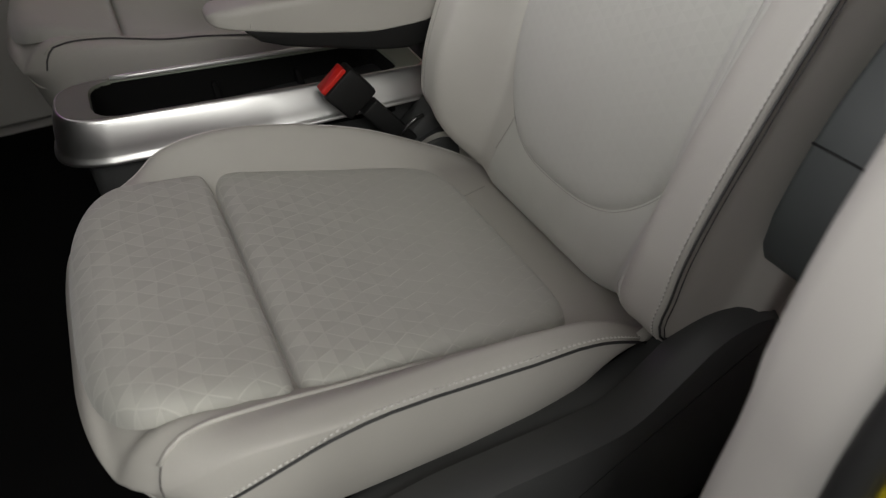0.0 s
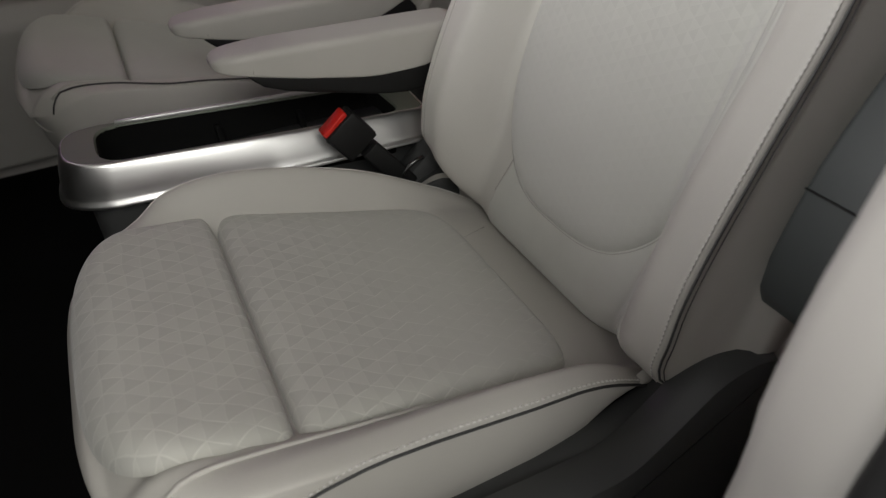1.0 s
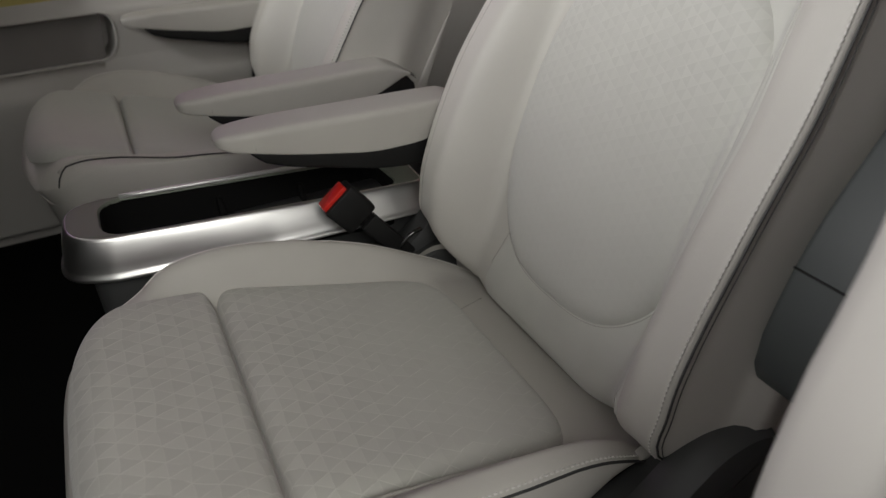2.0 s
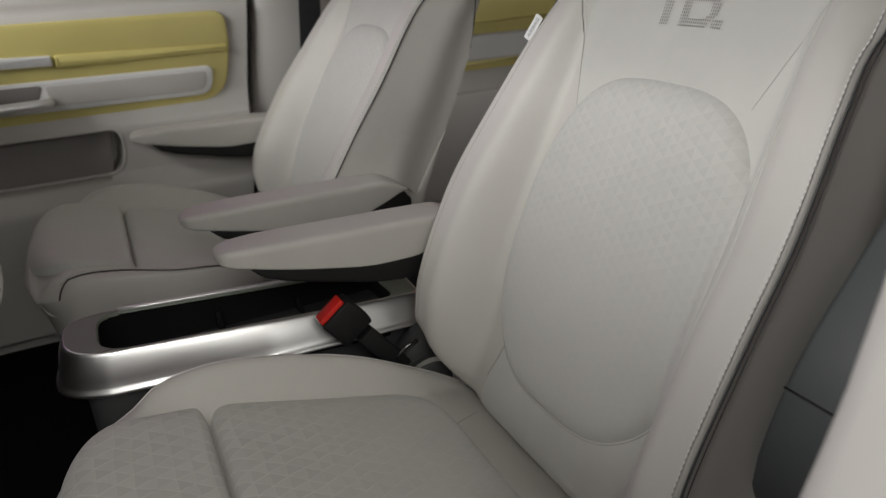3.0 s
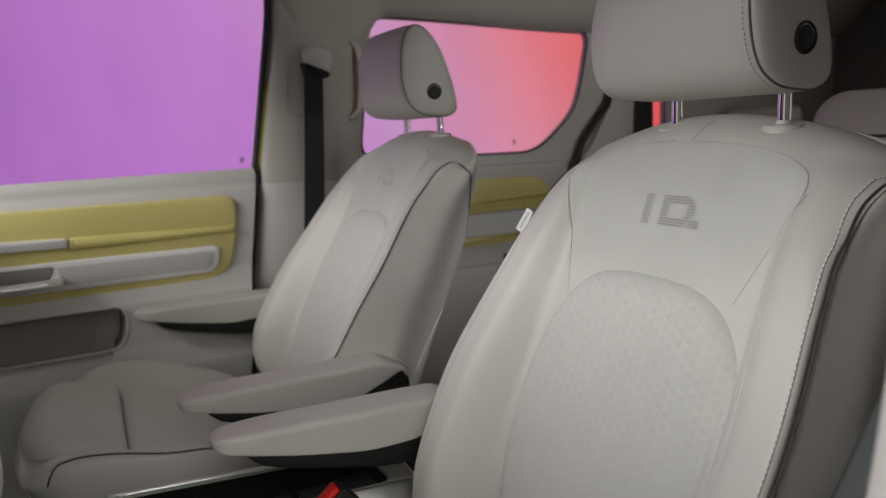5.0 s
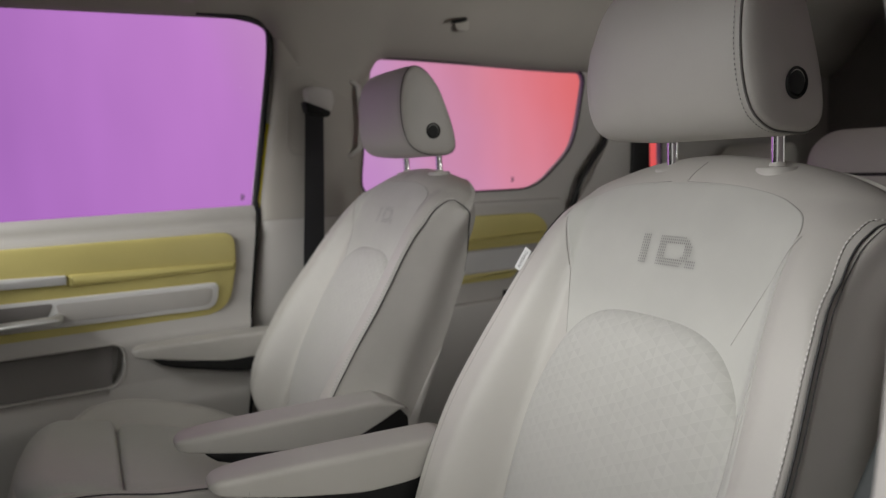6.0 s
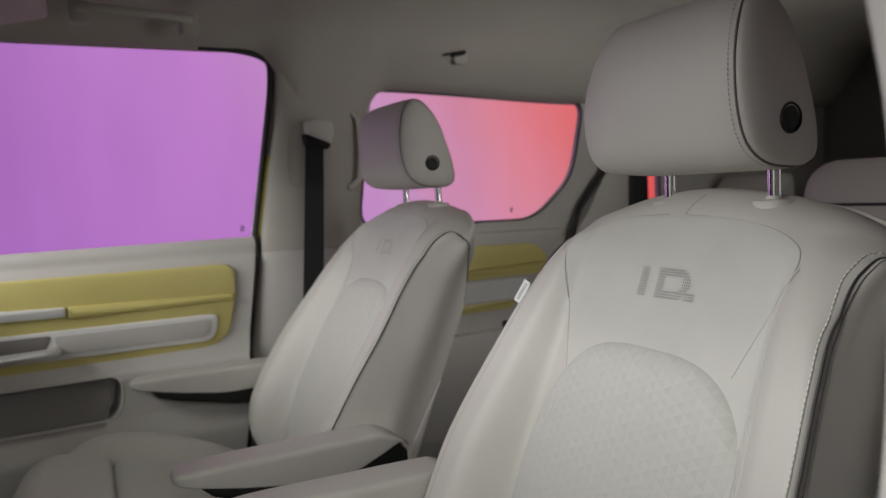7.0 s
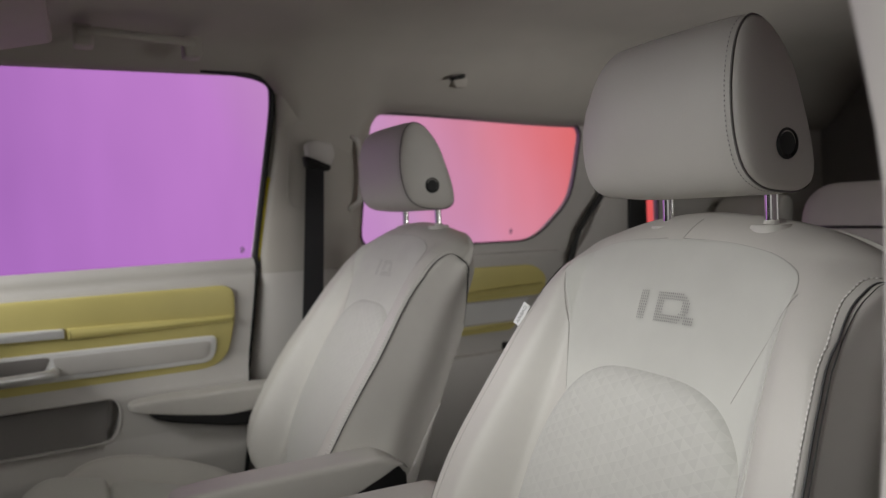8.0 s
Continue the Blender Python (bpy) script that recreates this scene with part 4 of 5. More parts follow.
# Added out of view; its stepped top keeps windscreen light off the low parts.
tagged(link("wall_light_blocker", slab("wall_light_blocker", rounded([(-0.30, 0.0), (1.41, 0.0), (1.41, 0.86), (1.05, 0.91), (0.85, 1.05), (-0.30, 1.05)], 0.03, 3), "x", -1.20, -1.12, BLACK, 0.01)), "unseen dark light blocker ahead of the seats", "wall", kind="structure")


tagged(link("trim_rubber", tube("trim_rubber", [(x + 0.004, 1.414, z) for x, z in WIN1[9:36]], 0.0085, RUBBER)), "black rubber door frame seal", "trim", kind="structure")


# ---------------------------------------------------------------- the passenger door panel
door = thing("door_1", (0, 0, 0), "pale grey front door panel with lime-yellow inlays and a pocket", "door", kind="structure")
rings = []
for x in list(np.linspace(-1.55, -0.66, 8)) + list(np.linspace(-0.64, -0.55, 61)) + list(np.linspace(-0.53, -0.262, 8)):
    deep = 0.075 * smooth((-0.570 - x) / 0.018)
    pocket = [(1.322 + 0.13 * (z - 0.44) + deep, z) for z in (0.440, 0.446, 0.456, 0.472, 0.49, 0.506, 0.518, 0.526, 0.531)]
    prof = [(1.418, 0.05), (1.33, 0.06), (1.305, 0.20), (1.285, 0.385), (1.30, 0.405), (1.315, 0.425)] + pocket + [(1.337, 0.543), (1.345, 0.552), (1.362, 0.60), (1.366, 0.77), (1.372, 0.795), (1.385, 0.805), (1.384, 0.83), (1.398, 0.845), (1.418, 0.847)]
    near_end = 1 - smooth((abs(x + 0.58) - 0.03) / 0.05)
    ring = []
    for y, z in rounded(prof, [0.005, 0.01, 0.02, 0.02, 0.02, 0.01] + [0.003] * 9 + [0.004] + [0.012] * 8, 3):
        q = min(max(abs(z - 0.49) - 0.018, 0.0) / 0.032, 1.0)
        bend = 0.032 * (1 - math.sqrt(1 - q * q)) * near_end
        ring.append((x - bend - 0.155 * max(0.0, 0.83 - z) * (x + 1.55) / 1.29, y, z))
    rings.append(ring)
link("panel", loft("panel", rings, TRIM, angle=45), door)


def sheared(x, y, z):
    return (x - 0.155 * max(0.0, 0.83 - z) * (x + 1.55) / 1.29, y, z)


turn = [(-0.604 + 0.034 * math.sin(q), 0.49 + 0.051 * pw(math.cos(q), 0.8)) for q in np.linspace(0, math.pi, 24)]
lip_path = [(-1.3, 0.541)] + turn + [(-1.3, 0.439)]
link("pocket_lip", tube("pocket_lip", [sheared(x, 1.322 + 0.13 * (z - 0.44) + 0.001, z) for x, z in lip_path], 0.0036, TRIM), door, "grey moulded pocket lip")
# A darker sheet inside the pocket colours in the shade of its depth.
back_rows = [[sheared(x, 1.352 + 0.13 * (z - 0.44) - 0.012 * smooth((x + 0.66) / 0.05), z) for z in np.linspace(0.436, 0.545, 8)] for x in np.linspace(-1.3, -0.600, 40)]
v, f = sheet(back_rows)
link("pocket_back", mesh("pocket_back", v, f, DIM_GREY), door, "dark grey sheet for the shade in the pocket")
link("panel_edge", tube("panel_edge", [(-0.252, 1.405, 0.85), (-0.255, 1.390, 0.82), (-0.266, 1.370, 0.78), (-0.297, 1.362, 0.58), (-0.305, 1.340, 0.535), (-0.312, 1.324, 0.48), (-0.320, 1.306, 0.425), (-0.326, 1.283, 0.385), (-0.352, 1.303, 0.20)], 0.0042, RUBBER), door, "black rubber seal")
yel = rounded([(-1.3, 0.79), (-0.325, 0.783), (-0.327, 0.70), (-0.355, 0.575), (-1.3, 0.565)], [0.03, 0.035, 0.01, 0.07, 0.03], 6)
link("yellow_inlay", slab("yellow_inlay", yel, "y", 1.372, 1.352, YELLOW, 0.006), door, "lime-yellow padded inlay")
link("inlay_crease", slab("inlay_crease", rounded([(-0.71, 0.716), (-0.333, 0.706), (-0.333, 0.690), (-0.71, 0.688)], 0.006, 3), "y", 1.36, 1.342, YELLOW, 0.008), door, "lime-yellow ridge")
link("chrome_strip", slab("chrome_strip", rounded([(-1.2, 0.735), (-0.715, 0.716), (-0.715, 0.694), (-1.2, 0.708)], 0.004, 3), "y", 1.36, 1.340, INLAY, 0.004), door, "satin silver strip")
link("inlay_recess", slab("inlay_recess", rounded([(-1.2, 0.668), (-0.375, 0.660), (-0.385, 0.592), (-1.2, 0.598)], [0.02, 0.02, 0.035, 0.02], 5), "y", 1.356, 1.343, INLAY, 0.006), door, "pale satin inlay")
link("inlay_face", slab("inlay_face", rounded([(-0.742, 0.651), (-0.392, 0.648), (-0.400, 0.604), (-0.735, 0.608)], [0.006, 0.012, 0.022, 0.006], 5), "y", 1.350, 1.3405, TRIM, 0.001), door, "grey satin inlay face")
# Flat plate: the bowl's shade is put into its dark colour.
link("bowl_shade", slab("bowl_shade", rounded([(-1.15, 0.660), (-0.745, 0.655), (-0.770, 0.604), (-1.15, 0.606)], 0.012, 4), "y", 1.350, 1.3415, DIM_GREY, 0.002), door, "flat dark grey plate for the shade in the handle bowl")
link("handle", tube("handle", [(-1.1, 1.322, 0.612), (-0.9, 1.316, 0.615), (-0.765, 1.314, 0.618), (-0.748, 1.316, 0.6185), (-0.741, 1.324, 0.619), (-0.740, 1.345, 0.619)], 0.0115, SATIN, 14), door, "chrome pull handle")

# ---------------------------------------------------------------- pillar, belt and sliding door
PILLAR_X0 = curve_at([0.0, 0.83, 1.0, 1.2, 1.3, 1.45], [-0.373, -0.244, -0.213, -0.178, -0.174, -0.16])
PILLAR_X1 = curve_at([0.0, 0.85, 1.05, 1.24, 1.45], [0.03, 0.040, 0.062, 0.098, 0.12])


def pillar_ring(z, out=0.0):
    """A section of the pillar trim at a height."""
    x0, x1 = PILLAR_X0(z), PILLAR_X1(z)
    ring = []
    for q in np.linspace(0, 1, 25):
        rise = math.sin(math.pi * q)
        ring.append((x0 + (x1 - x0) * (0.5 - 0.5 * math.cos(math.pi * q)), 1.412 - (0.050 + out) * rise ** 0.45, z))
    return ring + [(x1, 1.43, z), (x0, 1.43, z)]


pillar = tagged(link("wall_pillar", loft("wall_pillar", [pillar_ring(z) for z in np.linspace(0.02, 0.803, 20)], TRIM, angle=50)), "pale grey centre pillar trim", "pillar", kind="structure")
link("upper_trim", loft("upper_trim", [pillar_ring(z, -0.001) for z in np.linspace(0.804, 1.30, 30)], LINER, angle=50), pillar, "warm grey upper pillar trim")
link("pillar_joint", tube("pillar_joint", [(-0.243, 1.392, 0.803), (-0.225, 1.375, 0.803), (-0.16, 1.363, 0.803), (-0.02, 1.363, 0.803)], 0.0010, SOFT_SEAM, 6), pillar)
link("guide_joint", tube("guide_joint", [(0.0, 1.364, 1.20), (-0.13, 1.364, 1.20), (-0.155, 1.365, 1.18), (-0.168, 1.368, 1.0), (-0.155, 1.365, 0.975), (-0.12, 1.363, 0.97)], 0.0010, SOFT_SEAM, 6), pillar)
link("rear_grip", tube("rear_grip", [(0.012, 1.368, 1.172), (0.034, 1.350, 1.150), (0.038, 1.346, 1.06), (0.030, 1.350, 0.985), (0.004, 1.368, 0.962)], 0.008, TRIM, 10), pillar, "slim grey pillar grip")
belt = thing("seat_belt", (-0.012, 1.36, 1.13), "black seat belt hanging from a grey pillar guide", "seat belt")
link("guide", slab("guide", rounded([(-0.112, 0.012), (-0.105, -0.045), (-0.045, -0.055), (-0.030, -0.02), (-0.036, 0.012), (-0.08, 0.022)], 0.012, 4), "y", 0.0, -0.04, TRIM, 0.012), belt, "pale grey belt guide")
link("slot", slab("slot", rounded([(-0.118, -0.02), (-0.112, -0.052), (-0.052, -0.062), (-0.046, -0.048)], 0.006, 3), "y", -0.008, -0.046, BLACK, 0.004), belt, "black slot")
rows = []
for t in np.linspace(0, 1, 14):
    z = -0.045 - 0.62 * t
    rows.append([(-0.112 - 0.06 * t, -0.028 - 0.02 * math.sin(2 * t), z), (-0.112 - 0.06 * t, -0.0265 - 0.02 * math.sin(2 * t), z), (-0.062 - 0.05 * t, -0.0265 - 0.02 * math.sin(2 * t), z), (-0.062 - 0.05 * t, -0.028 - 0.02 * math.sin(2 * t), z)])
link("webbing", loft("webbing", rows, WEBBING, angle=30), belt, "black woven webbing")

slider = thing("door_2", (0, 0, 0), "pale grey sliding door panel with lime-yellow inlays", "door", kind="structure")
link("panel", slab("panel", rounded([(0.05, 0.10), (0.70, 0.10), (0.76, 0.80), (0.05, 0.815)], 0.03, 4), "y", 1.425, 1.395, TRIM, 0.012), slider)
link("yellow_upper", slab("yellow_upper", rounded([(0.08, 0.775), (0.63, 0.760), (0.68, 0.715), (0.655, 0.660), (0.08, 0.660)], [0.01, 0.03, 0.03, 0.03, 0.01], 5), "y", 1.398, 1.380, YELLOW, 0.006), slider, "lime-yellow padded inlay")
link("yellow_ridge", slab("yellow_ridge", rounded([(0.08, 0.690), (0.655, 0.700), (0.64, 0.680), (0.08, 0.672)], 0.004, 3), "y", 1.386, 1.374, YELLOW, 0.004), slider, "lime-yellow ridge")
link("pale_inlay", slab("pale_inlay", rounded([(0.08, 0.655), (0.61, 0.655), (0.55, 0.588), (0.08, 0.590)], 0.012, 4), "y", 1.398, 1.388, INLAY, 0.004), slider, "pale satin inlay")
link("yellow_lower", slab("yellow_lower", rounded([(0.08, 0.585), (0.56, 0.583), (0.53, 0.558), (0.08, 0.560)], 0.01, 4), "y", 1.398, 1.384, YELLOW, 0.004), slider, "lime-yellow lower strip")
link("shelf", slab("shelf", rounded([(0.08, 0.50), (0.56, 0.50), (0.56, 0.18), (0.08, 0.18)], 0.03, 4), "y", 1.398, 1.36, TRIM, 0.012), slider, "grey lower moulding")
link("latch", block("latch", (0.50, 1.352, 0.465), (0.52, 1.40, 0.52), BLACK, 0.004), slider, "black latch")
tagged(link("trim_seal", tube("trim_seal", [(0.945, 1.40, 1.03), (0.925, 1.396, 0.975), (0.88, 1.394, 0.93), (0.82, 1.392, 0.86), (0.785, 1.392, 0.78), (0.775, 1.392, 0.55), (0.77, 1.392, 0.1)], 0.011, RUBBER)), "black rubber door seal", "trim", kind="structure")
tagged(link("trim_rear_seal", slab("trim_rear_seal", rounded([(1.03, 0.80), (1.118, 0.80), (1.115, 1.25), (1.05, 1.25)], 0.02, 4), "y", 1.392, 1.380, RUBBER, 0.004)), "black rubber seal beside the rear quarter window", "trim", kind="structure")
tagged(link("wall_quarter", slab("wall_quarter", rounded([(0.93, 0.10), (1.075, 0.10), (1.09, 1.25), (0.96, 1.25), (0.95, 1.0), (0.86, 0.85), (0.80, 0.78), (0.80, 0.1)], 0.02, 4), "y", 1.425, 1.392, TRIM, 0.008)), "pale grey rear pillar trim", "pillar", kind="structure")

# ---------------------------------------------------------------- roof lining
rings = []
for x in list(np.linspace(-1.05, -0.6, 8)) + list(np.linspace(-0.55, -0.3, 4)) + list(np.linspace(-0.28, 0.24, 40)) + list(np.linspace(0.3, 2.5, 20)):
    dip = 0.14 * smooth((-0.72 - x) / 0.33)
    sag = 0.02 * smooth((x - 0.1) / 0.5)
    top = 1.335 - 0.095 * smooth((x + 0.2) / 0.25) - 0.03 * smooth((x - 0.1) / 0.8)
    b = math.exp(-((x + 0.045) / 0.13) ** 4)
    inner = [(1.425, top - 0.14 * b), (1.40 - 0.034 * b, top + 0.004 - 0.14 * b), (1.365 - 0.012 * b, top + 0.026 - 0.085 * b), (1.33, top + 0.045 + 0.02 * smooth((x + 0.2) / 0.3) - 0.042 * b), (1.275, 0.5 * (top + 0.065) + 0.70 - 0.35 * dip - 0.012 * b), (1.22, 1.40 - 0.7 * dip), (1.05, 1.435 - dip), (0.6, 1.455 - dip), (0.1, 1.435 - dip), (-0.12, 1.38 - 0.7 * dip), (-0.25, 1.30), (-0.33, 1.20)]
    outer = [(-0.36, 1.20), (-0.30, 1.42), (0.0, 1.52), (0.6, 1.55), (1.2, 1.52), (1.45, 1.40), (1.45, top)]
    rings.append([(x, y, z) for y, z in inner + outer])
tagged(link("ceiling", loft("ceiling", rings, LINER, angle=60)), "warm grey fabric roof lining", "ceiling", kind="structure")
grab = thing("grab_handle", (-0.52, 1.235, 1.36), "grey folding grab handle above the front window", "handle")
link("grip", tube("grip", [(-0.115, 0.0, 0.012), (-0.112, -0.03, 0.008), (-0.085, -0.04, 0.006), (0.085, -0.04, -0.004), (0.108, -0.03, -0.006), (0.112, 0.0, -0.004)], 0.0095, LINER, 10), grab)
for s in (-1, 1):
    link("mount", block("mount", (s * 0.112 - 0.02, -0.02, -0.026 - 0.006 * s), (s * 0.112 + 0.02, 0.03, 0.022 - 0.006 * s), LINER, 0.008), grab)
hook = thing("coat_hook", (0.32, 1.30, 1.33), "small dark coat hook on the roof edge", "hook")
link("base", slab("base", rounded([(-0.005, -0.03), (0.04, -0.03), (0.04, 0.02), (-0.005, 0.02)], 0.015, 4), "y", 0.01, -0.006, LINER, 0.003), hook)
link("peg", tube("peg", [(0.025, 0.0, 0.002), (0.02, -0.02, 0.0), (0.0, -0.03, -0.006), (-0.028, -0.03, -0.012)], 0.006, BLACK), hook, "black peg")
visor = thing("sun_visor", (-0.85, 0.80, 1.33), "warm grey fabric sun visor folded up", "sun visor")
flap = link("flap", block("flap", (-0.20, -0.30, -0.05), (0.165, 0.16, -0.028), LINER, 0.012), visor)
flap.matrix_local = Matrix.Translation((0.165, 0, -0.04)) @ pose(0, 0, 0, 0, -13, 0) @ Matrix.Translation((-0.165, 0, 0.04))
link("rod", tube("rod", [(0.15, -0.2, -0.035), (0.15, 0.14, -0.035), (0.15, 0.16, 0.06)], 0.005, LINER), visor)

# ---------------------------------------------------------------- near pillar, door seal and body side
NEAR_EDGE = curve_at([0.0, 0.30, 0.495, 0.515, 0.54, 0.62, 0.70, 0.85, 0.94, 1.0, 1.05, 1.25, 1.35], [-0.45, -0.435, -0.412, -0.408, -0.411, -0.400, -0.375, -0.352, -0.350, -0.364, -0.380, -0.42, -0.44])
near = thing("wall_near", (0, 0, 0), "pale grey near pillar trim with black seal and yellow body", "pillar", kind="structure")
rings, seal_pts, body_rings = [], [], []
for z in np.linspace(0.0, 1.36, 50):
    x = NEAR_EDGE(z)
    rings.append([(x + 0.12, -0.292, z), (x + 0.03, -0.292, z), (x + 0.012, -0.294, z), (x + 0.003, -0.300, z), (x, -0.310, z), (x - 0.003, -0.33, z), (x - 0.006, -0.354, z), (x - 0.002, -0.359, z), (x + 0.12, -0.365, z)])
    seal_pts.append((x - 0.006, -0.366, z))
    body_rings.append([(x - 0.004, -0.376, z), (x - 0.006, -0.382, z), (x - 0.006, -0.42, z), (x + 0.12, -0.43, z), (x + 0.12, -0.376, z)])
link("trim_panel", loft("trim_panel", rings, TRIM), near)
link("seal", tube("seal", seal_pts, 0.0095, RUBBER, 10), near, "black rubber door seal")
link("body_edge", loft("body_edge", body_rings, BODY), near, "yellow painted body edge")
# Unseen opening, sized to limit where the added fills reach.
NEAR_HOLE = rounded([(0.34, 0.80), (1.22, 0.80), (1.20, 1.2), (0.36, 1.22)], 0.06, 5)
tagged(link("wall_near_rear", wall("wall_near_rear", [(-0.30, 0.0), (2.5, 0.0), (2.5, 1.36), (-0.30, 1.36)], [NEAR_HOLE], "y", -0.36, -0.31, TRIM)), "pale grey near side of the cabin", "wall", kind="structure")
tagged(link("wall_rear", block("wall_rear", (2.14, -0.31, 0.0), (2.20, 1.42, 1.46), DIM_GREY, 0.01)), "dark tailgate at the rear", "wall", kind="structure")

# ---------------------------------------------------------------- centre console
console = thing("center_console", (0, 0, 0), "satin silver console with a black open tray between the seats", "console")


def console_top(x):
    return 0.409 - 0.07 * (x + 0.70)


def drawn(points, k):
    """A closed outline moved outwards by k along its normals."""
    o = [Vector(p) for p in points]
    out = []
    for i in range(len(o)):
        d = o[(i + 1) % len(o)] - o[i - 1]
        out.append(o[i] + Vector((d.y, -d.x)).normalized() * k)
    return out


def console_ring(k, drop):
    """The console's outline moved outwards by k, drop below the top edge."""
    o = rounded([(-0.764, 0.486), (-0.40, 0.482), (-0.238, 0.484), (-0.232, 0.60), (-0.25, 0.622), (-0.764, 0.624)], [0.062, 0.1, 0.016, 0.02, 0.016, 0.062], 10)
    out = []
    for q in drawn(o, k):
        t = (q.x + 0.764) / 0.53
        spread = 0.37 * drop * smooth((t - 0.01) / 0.26) * min(1.0, abs(q.y - 0.555) / 0.06)
        out.append((q.x - 0.25 * drop * max(0.0, 1 - 4 * t), q.y + math.copysign(spread, q.y - 0.555), console_top(q.x) - drop * (1 - 0.36 * t)))
    return out


def opening_ring(k, drop):
    o = rounded([(-0.718, 0.492), (-0.278, 0.490), (-0.284, 0.612), (-0.718, 0.616)], [0.044, 0.03, 0.03, 0.044], 10)
    return [(q.x, q.y, console_top(q.x) - drop) for q in drawn(o, -k)]


shell = [console_ring(k, d) for k, d in ((-0.014, 0.0665), (-0.002, 0.0665), (0.0022, 0.0655), (0.0032, 0.063), (0.0028, 0.0595), (0.0010, 0.057), (0.0004, 0.052), (0.0010, 0.042), (0.0014, 0.028), (0.0006, 0.015), (-0.0005, 0.006), (-0.0016, 0.002), (-0.0032, 0.0004), (-0.0044, 0.0))]
v, f = sheet(shell, closed=True)
link("shell", tidy(mesh("shell", v, f, SILVER), 60), console)
rim_out, rim_in = console_ring(-0.0044, 0.0), opening_ring(0.0, 0.0015)


def around(ring, n=160):
    """A ring drawn anew with n points at even turns about the tray's middle."""
    c = Vector((-0.49, 0.575))
    turn = sorted((math.atan2(b - c.y, a - c.x), a, b, z) for a, b, z in ring)
    ts = [t[0] for t in turn]
    ts = [ts[-1] - 2 * math.pi] + ts + [ts[0] + 2 * math.pi]
    cols = [[t[i] for t in turn] for i in (1, 2, 3)]
    cols = [[q[-1]] + q + [q[0]] for q in cols]
    return [tuple(float(np.interp(w, ts, q)) for q in cols) for w in np.linspace(-math.pi, math.pi, n, endpoint=False)]


v, f = sheet([around(rim_out), around(rim_in), around(opening_ring(0.002, 0.006))], closed=True)
link("rim", tidy(mesh("rim", v, f, RIM), 50), console, "greenish grey rim")
link("far_edge", tube("far_edge", [(x, 0.6165, console_top(x) + 0.0006) for x in np.linspace(-0.685, -0.30, 12)], 0.0040, SATIN, 8), console, "bright silver edge")
tray = [opening_ring(0.0022, 0.005), opening_ring(0.004, 0.075), opening_ring(0.02, 0.088)]
v, f = sheet(tray, closed=True)
f.append(tuple(range(len(v) - len(tray[0]), len(v))))
link("tray", mesh("tray", v, f, TRAY), console, "black tray")
for x in (-0.55, -0.42):
    top = console_top(x) - 0.022
    link("divider", slab("divider", rounded([(0.497, top), (0.512, top), (0.528, top - 0.022), (0.582, top - 0.022), (0.596, top), (0.609, top), (0.609, top - 0.055), (0.497, top - 0.055)], 0.006, 3), "x", x, x + 0.010, TRAY, 0.003), console, "black divider")
link("plinth", slab("plinth", [(a, b) for a, b, _ in console_ring(-0.014, 0)], "z", 0.0, 0.345, DARK, 0.01), console, "charcoal plinth")

# ---------------------------------------------------------------- belt buckle, tag
buckle = thing("belt_buckle", (-0.392, 0.43, 0.392), "black seat belt buckle with a red release button", "buckle")
tilt = pose(0, 0, 0, 0, -38, 0)
for nm, me, lab in (("body", block("body", (-0.024, -0.017, -0.030), (0.032, 0.017, 0.026), BLACK, 0.006), ""), ("release_button", block("release_button", (-0.021, -0.012, 0.024), (0.024, 0.012, 0.033), RED, 0.003), "red release button"), ("stalk", block("stalk", (-0.008, -0.012, -0.26), (0.022, 0.006, -0.04), BLACK, 0.004), "black stalk")):
    o = link(nm, me, buckle, lab)
    o.matrix_local = tilt
link("sleeve", tube("sleeve", [(0.076, -0.01, -0.085), (0.082, -0.01, -0.078), (0.092, -0.01, -0.070), (0.102, -0.01, -0.065), (0.114, -0.01, -0.063)], 0.0035, GLOSS, 8), buckle, "glossy black cable sleeve")

tag = thing("airbag_tag", on_back(0.228, 0.478, 0.002) + Vector((0, SEAT_Y, 0)), "small white cloth tag sewn into the seat's side seam", "tag")
flag = link("flag", slab("flag", rounded([(-0.018, -0.002), (0.018, -0.002), (0.018, 0.0115), (-0.018, 0.0115)], 0.001, 2), "y", -0.0006, 0.0006, LABEL, 0.0002), tag)
word = bpy.data.curves.new("word", "FONT")
word.body, word.size, word.align_x = "AIRBAG", 0.0082, "CENTER"
word.materials.append(INK)
text = link("word", word, flag, "grey printed word")
text.matrix_local = pose(0, -0.0009, 0.0022, 90, 0, 0)
run = (ALONG + Vector((0, -0.42, 0))).normalized()
out = (Vector((0, 1, 0)) + OUT * 0.3)
out = (out - run * out.dot(run)).normalized()
flag.matrix_local = Matrix((run, out.cross(run), out)).transposed().to_4x4()

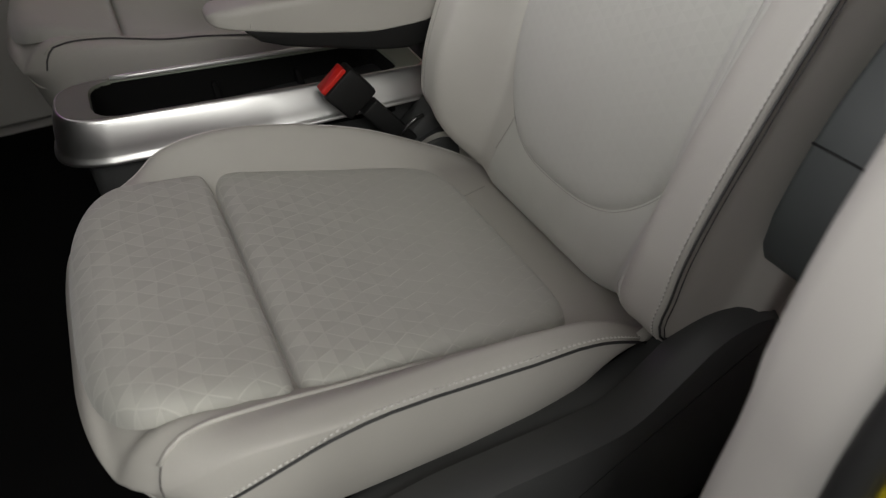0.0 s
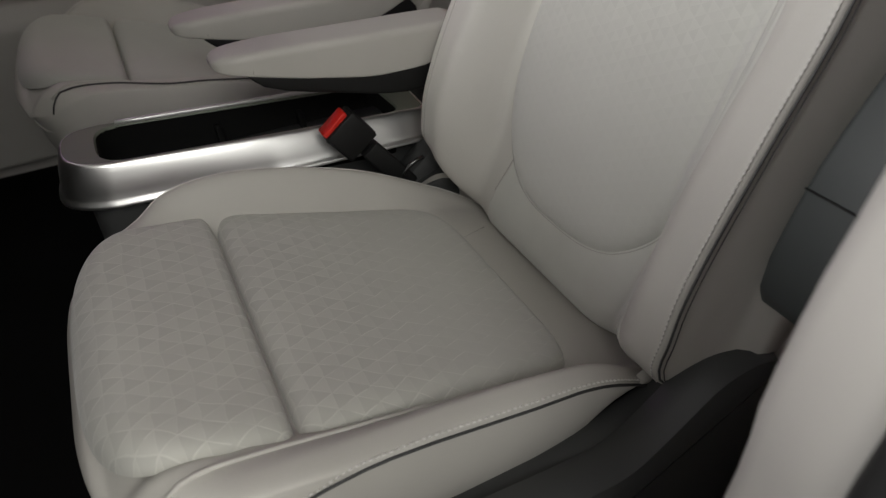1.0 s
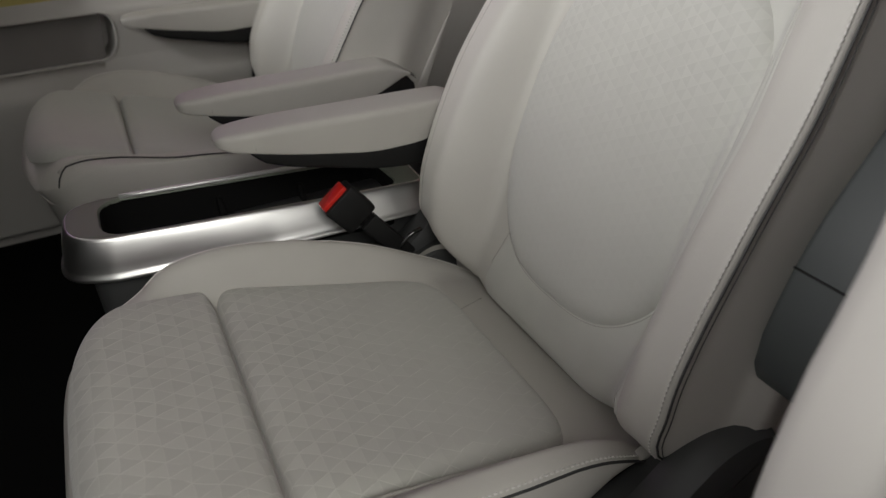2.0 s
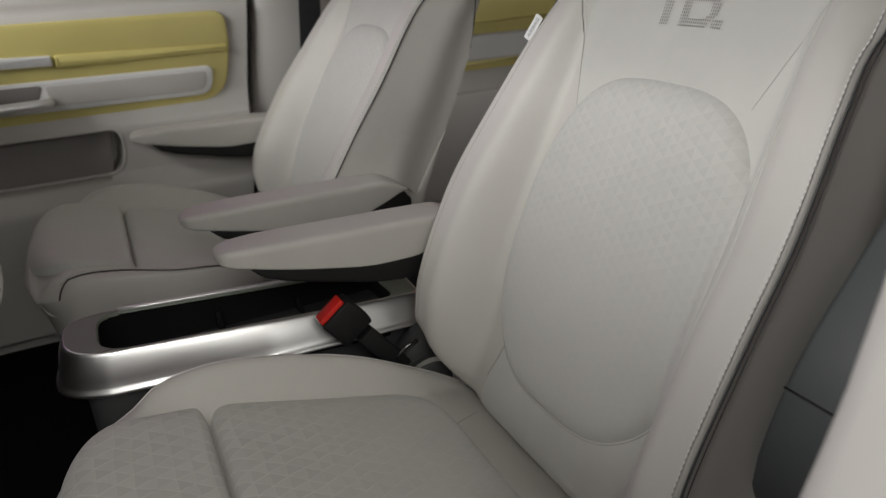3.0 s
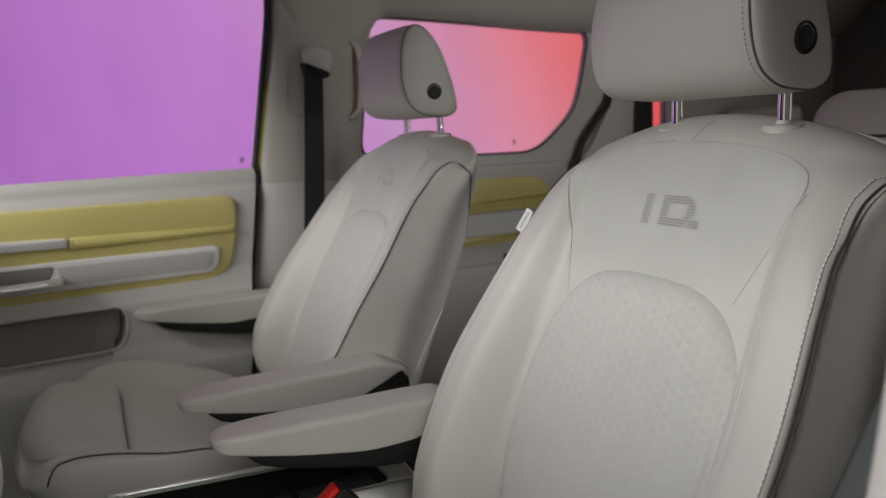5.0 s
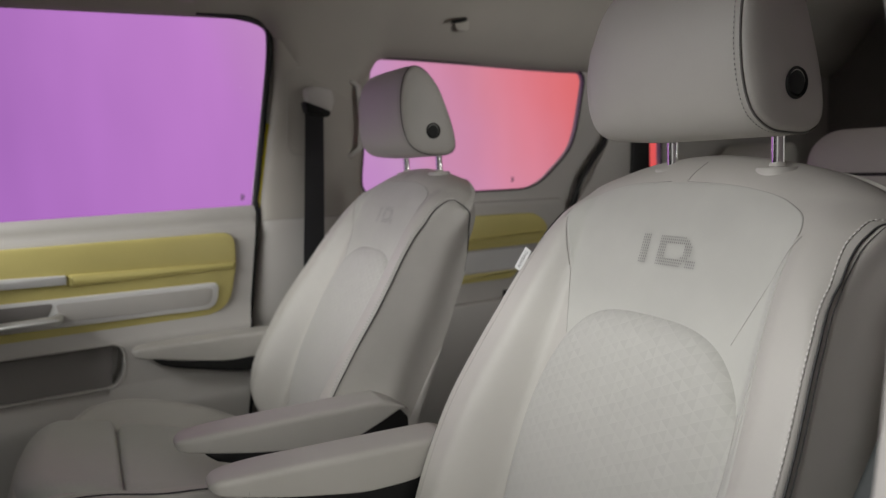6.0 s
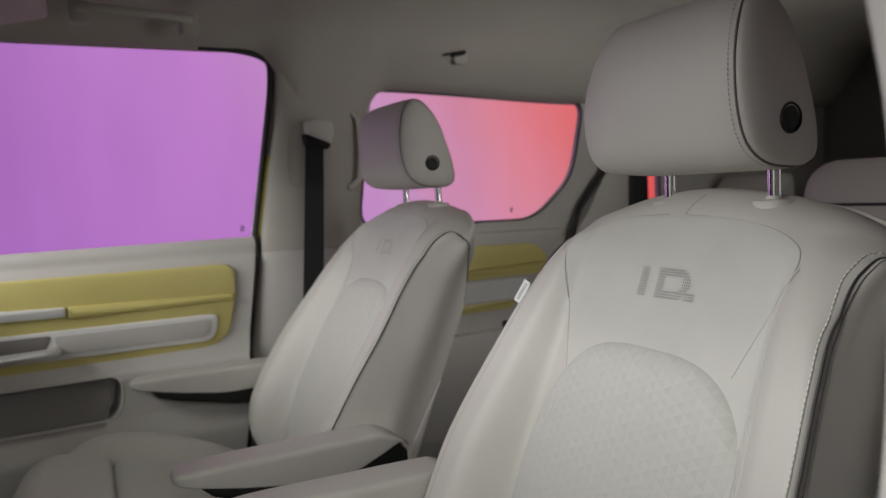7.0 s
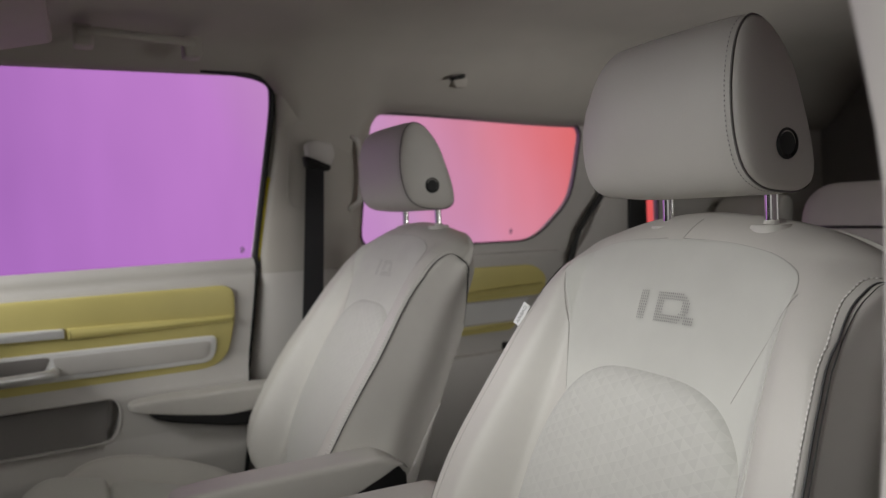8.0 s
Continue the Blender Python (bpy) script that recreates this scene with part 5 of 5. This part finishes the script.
# ---------------------------------------------------------------- steering wheel
wheel = thing("steering_wheel", (-0.838, SEAT_Y, 0.82), "pale grey steering wheel ahead of the driver's seat", "steering wheel")
lean = radians(25)
ACROSS, UPWARD = Vector((0, 1, 0)), Vector((-math.sin(lean), 0, math.cos(lean)))
FACE = ACROSS.cross(UPWARD)
link("rim", tube("rim", [(ACROSS * math.cos(q) + UPWARD * math.sin(q)) * 0.182 for q in np.linspace(0, 2 * math.pi, 49)], 0.015, LEATHER, 12), wheel)
link("hub", lathe("hub", FACE * 0.0, FACE, [(-0.03, 0.055), (0.01, 0.06), (0.018, 0.045), (0.02, 0.005)], DARK), wheel, "charcoal hub")
for q in (-1.57, 0.15, 2.99):
    d = ACROSS * math.cos(q) + UPWARD * math.sin(q)
    link("spoke", tube("spoke", [d * 0.04, d * 0.10, d * 0.175], 0.014, DARK, 8, 0.5), wheel, "charcoal spoke")
link("column", tube("column", [-FACE * 0.02, -FACE * 0.25], 0.035, BLACK, 12), wheel, "black column")

# ---------------------------------------------------------------- rear seats
def rear_seat(x, y, w, top, label):
    seat = thing("rear_seat", (x, y, 0), label, "car seat", "rear seats")
    rings = []
    for s in list(np.linspace(0.2, top - 0.07, 10)) + [top - 0.07 + 0.07 * math.sin(q) for q in np.linspace(0.2, 1.5, 8)]:
        c = 1 if s <= top - 0.07 else max(1 - ((s - top + 0.07) / 0.07) ** 2, 0.01) ** 0.5
        ww, tt = w * (0.82 + 0.18 * c ** 0.6), 0.06 * (0.3 + 0.7 * c)
        o = rounded([(-tt, -ww), (tt, -ww), (tt, ww), (-tt, ww)], 0.045, 5)
        rings.append([(a + 0.28 * (s - 0.4), b, s) for a, b in o])
    link("backrest", loft("backrest", rings, LEATHER), seat)
    link("split", tube("split", [(0.28 * 0.46 - 0.0605, y1, 0.86) for y1 in np.linspace(-w * 0.93, w * 0.93, 9)], 0.004, RUBBER, 6), seat, "dark split line")
    link("cushion", block("cushion", (-0.52, -w, 0.2), (-0.02, w, 0.4), LEATHER, 0.05), seat)
    link("base", block("base", (-0.45, -w + 0.05, 0.0), (-0.02, w - 0.05, 0.22), BLACK, 0.02), seat, "black base")
    return seat


rear_seat(0.90, 0.25, 0.45, 0.968, "grey leather rear bench seat behind the front seats")
rear_seat(1.36, 1.25, 0.14, 0.945, "grey leather third-row seat far back in the cabin")

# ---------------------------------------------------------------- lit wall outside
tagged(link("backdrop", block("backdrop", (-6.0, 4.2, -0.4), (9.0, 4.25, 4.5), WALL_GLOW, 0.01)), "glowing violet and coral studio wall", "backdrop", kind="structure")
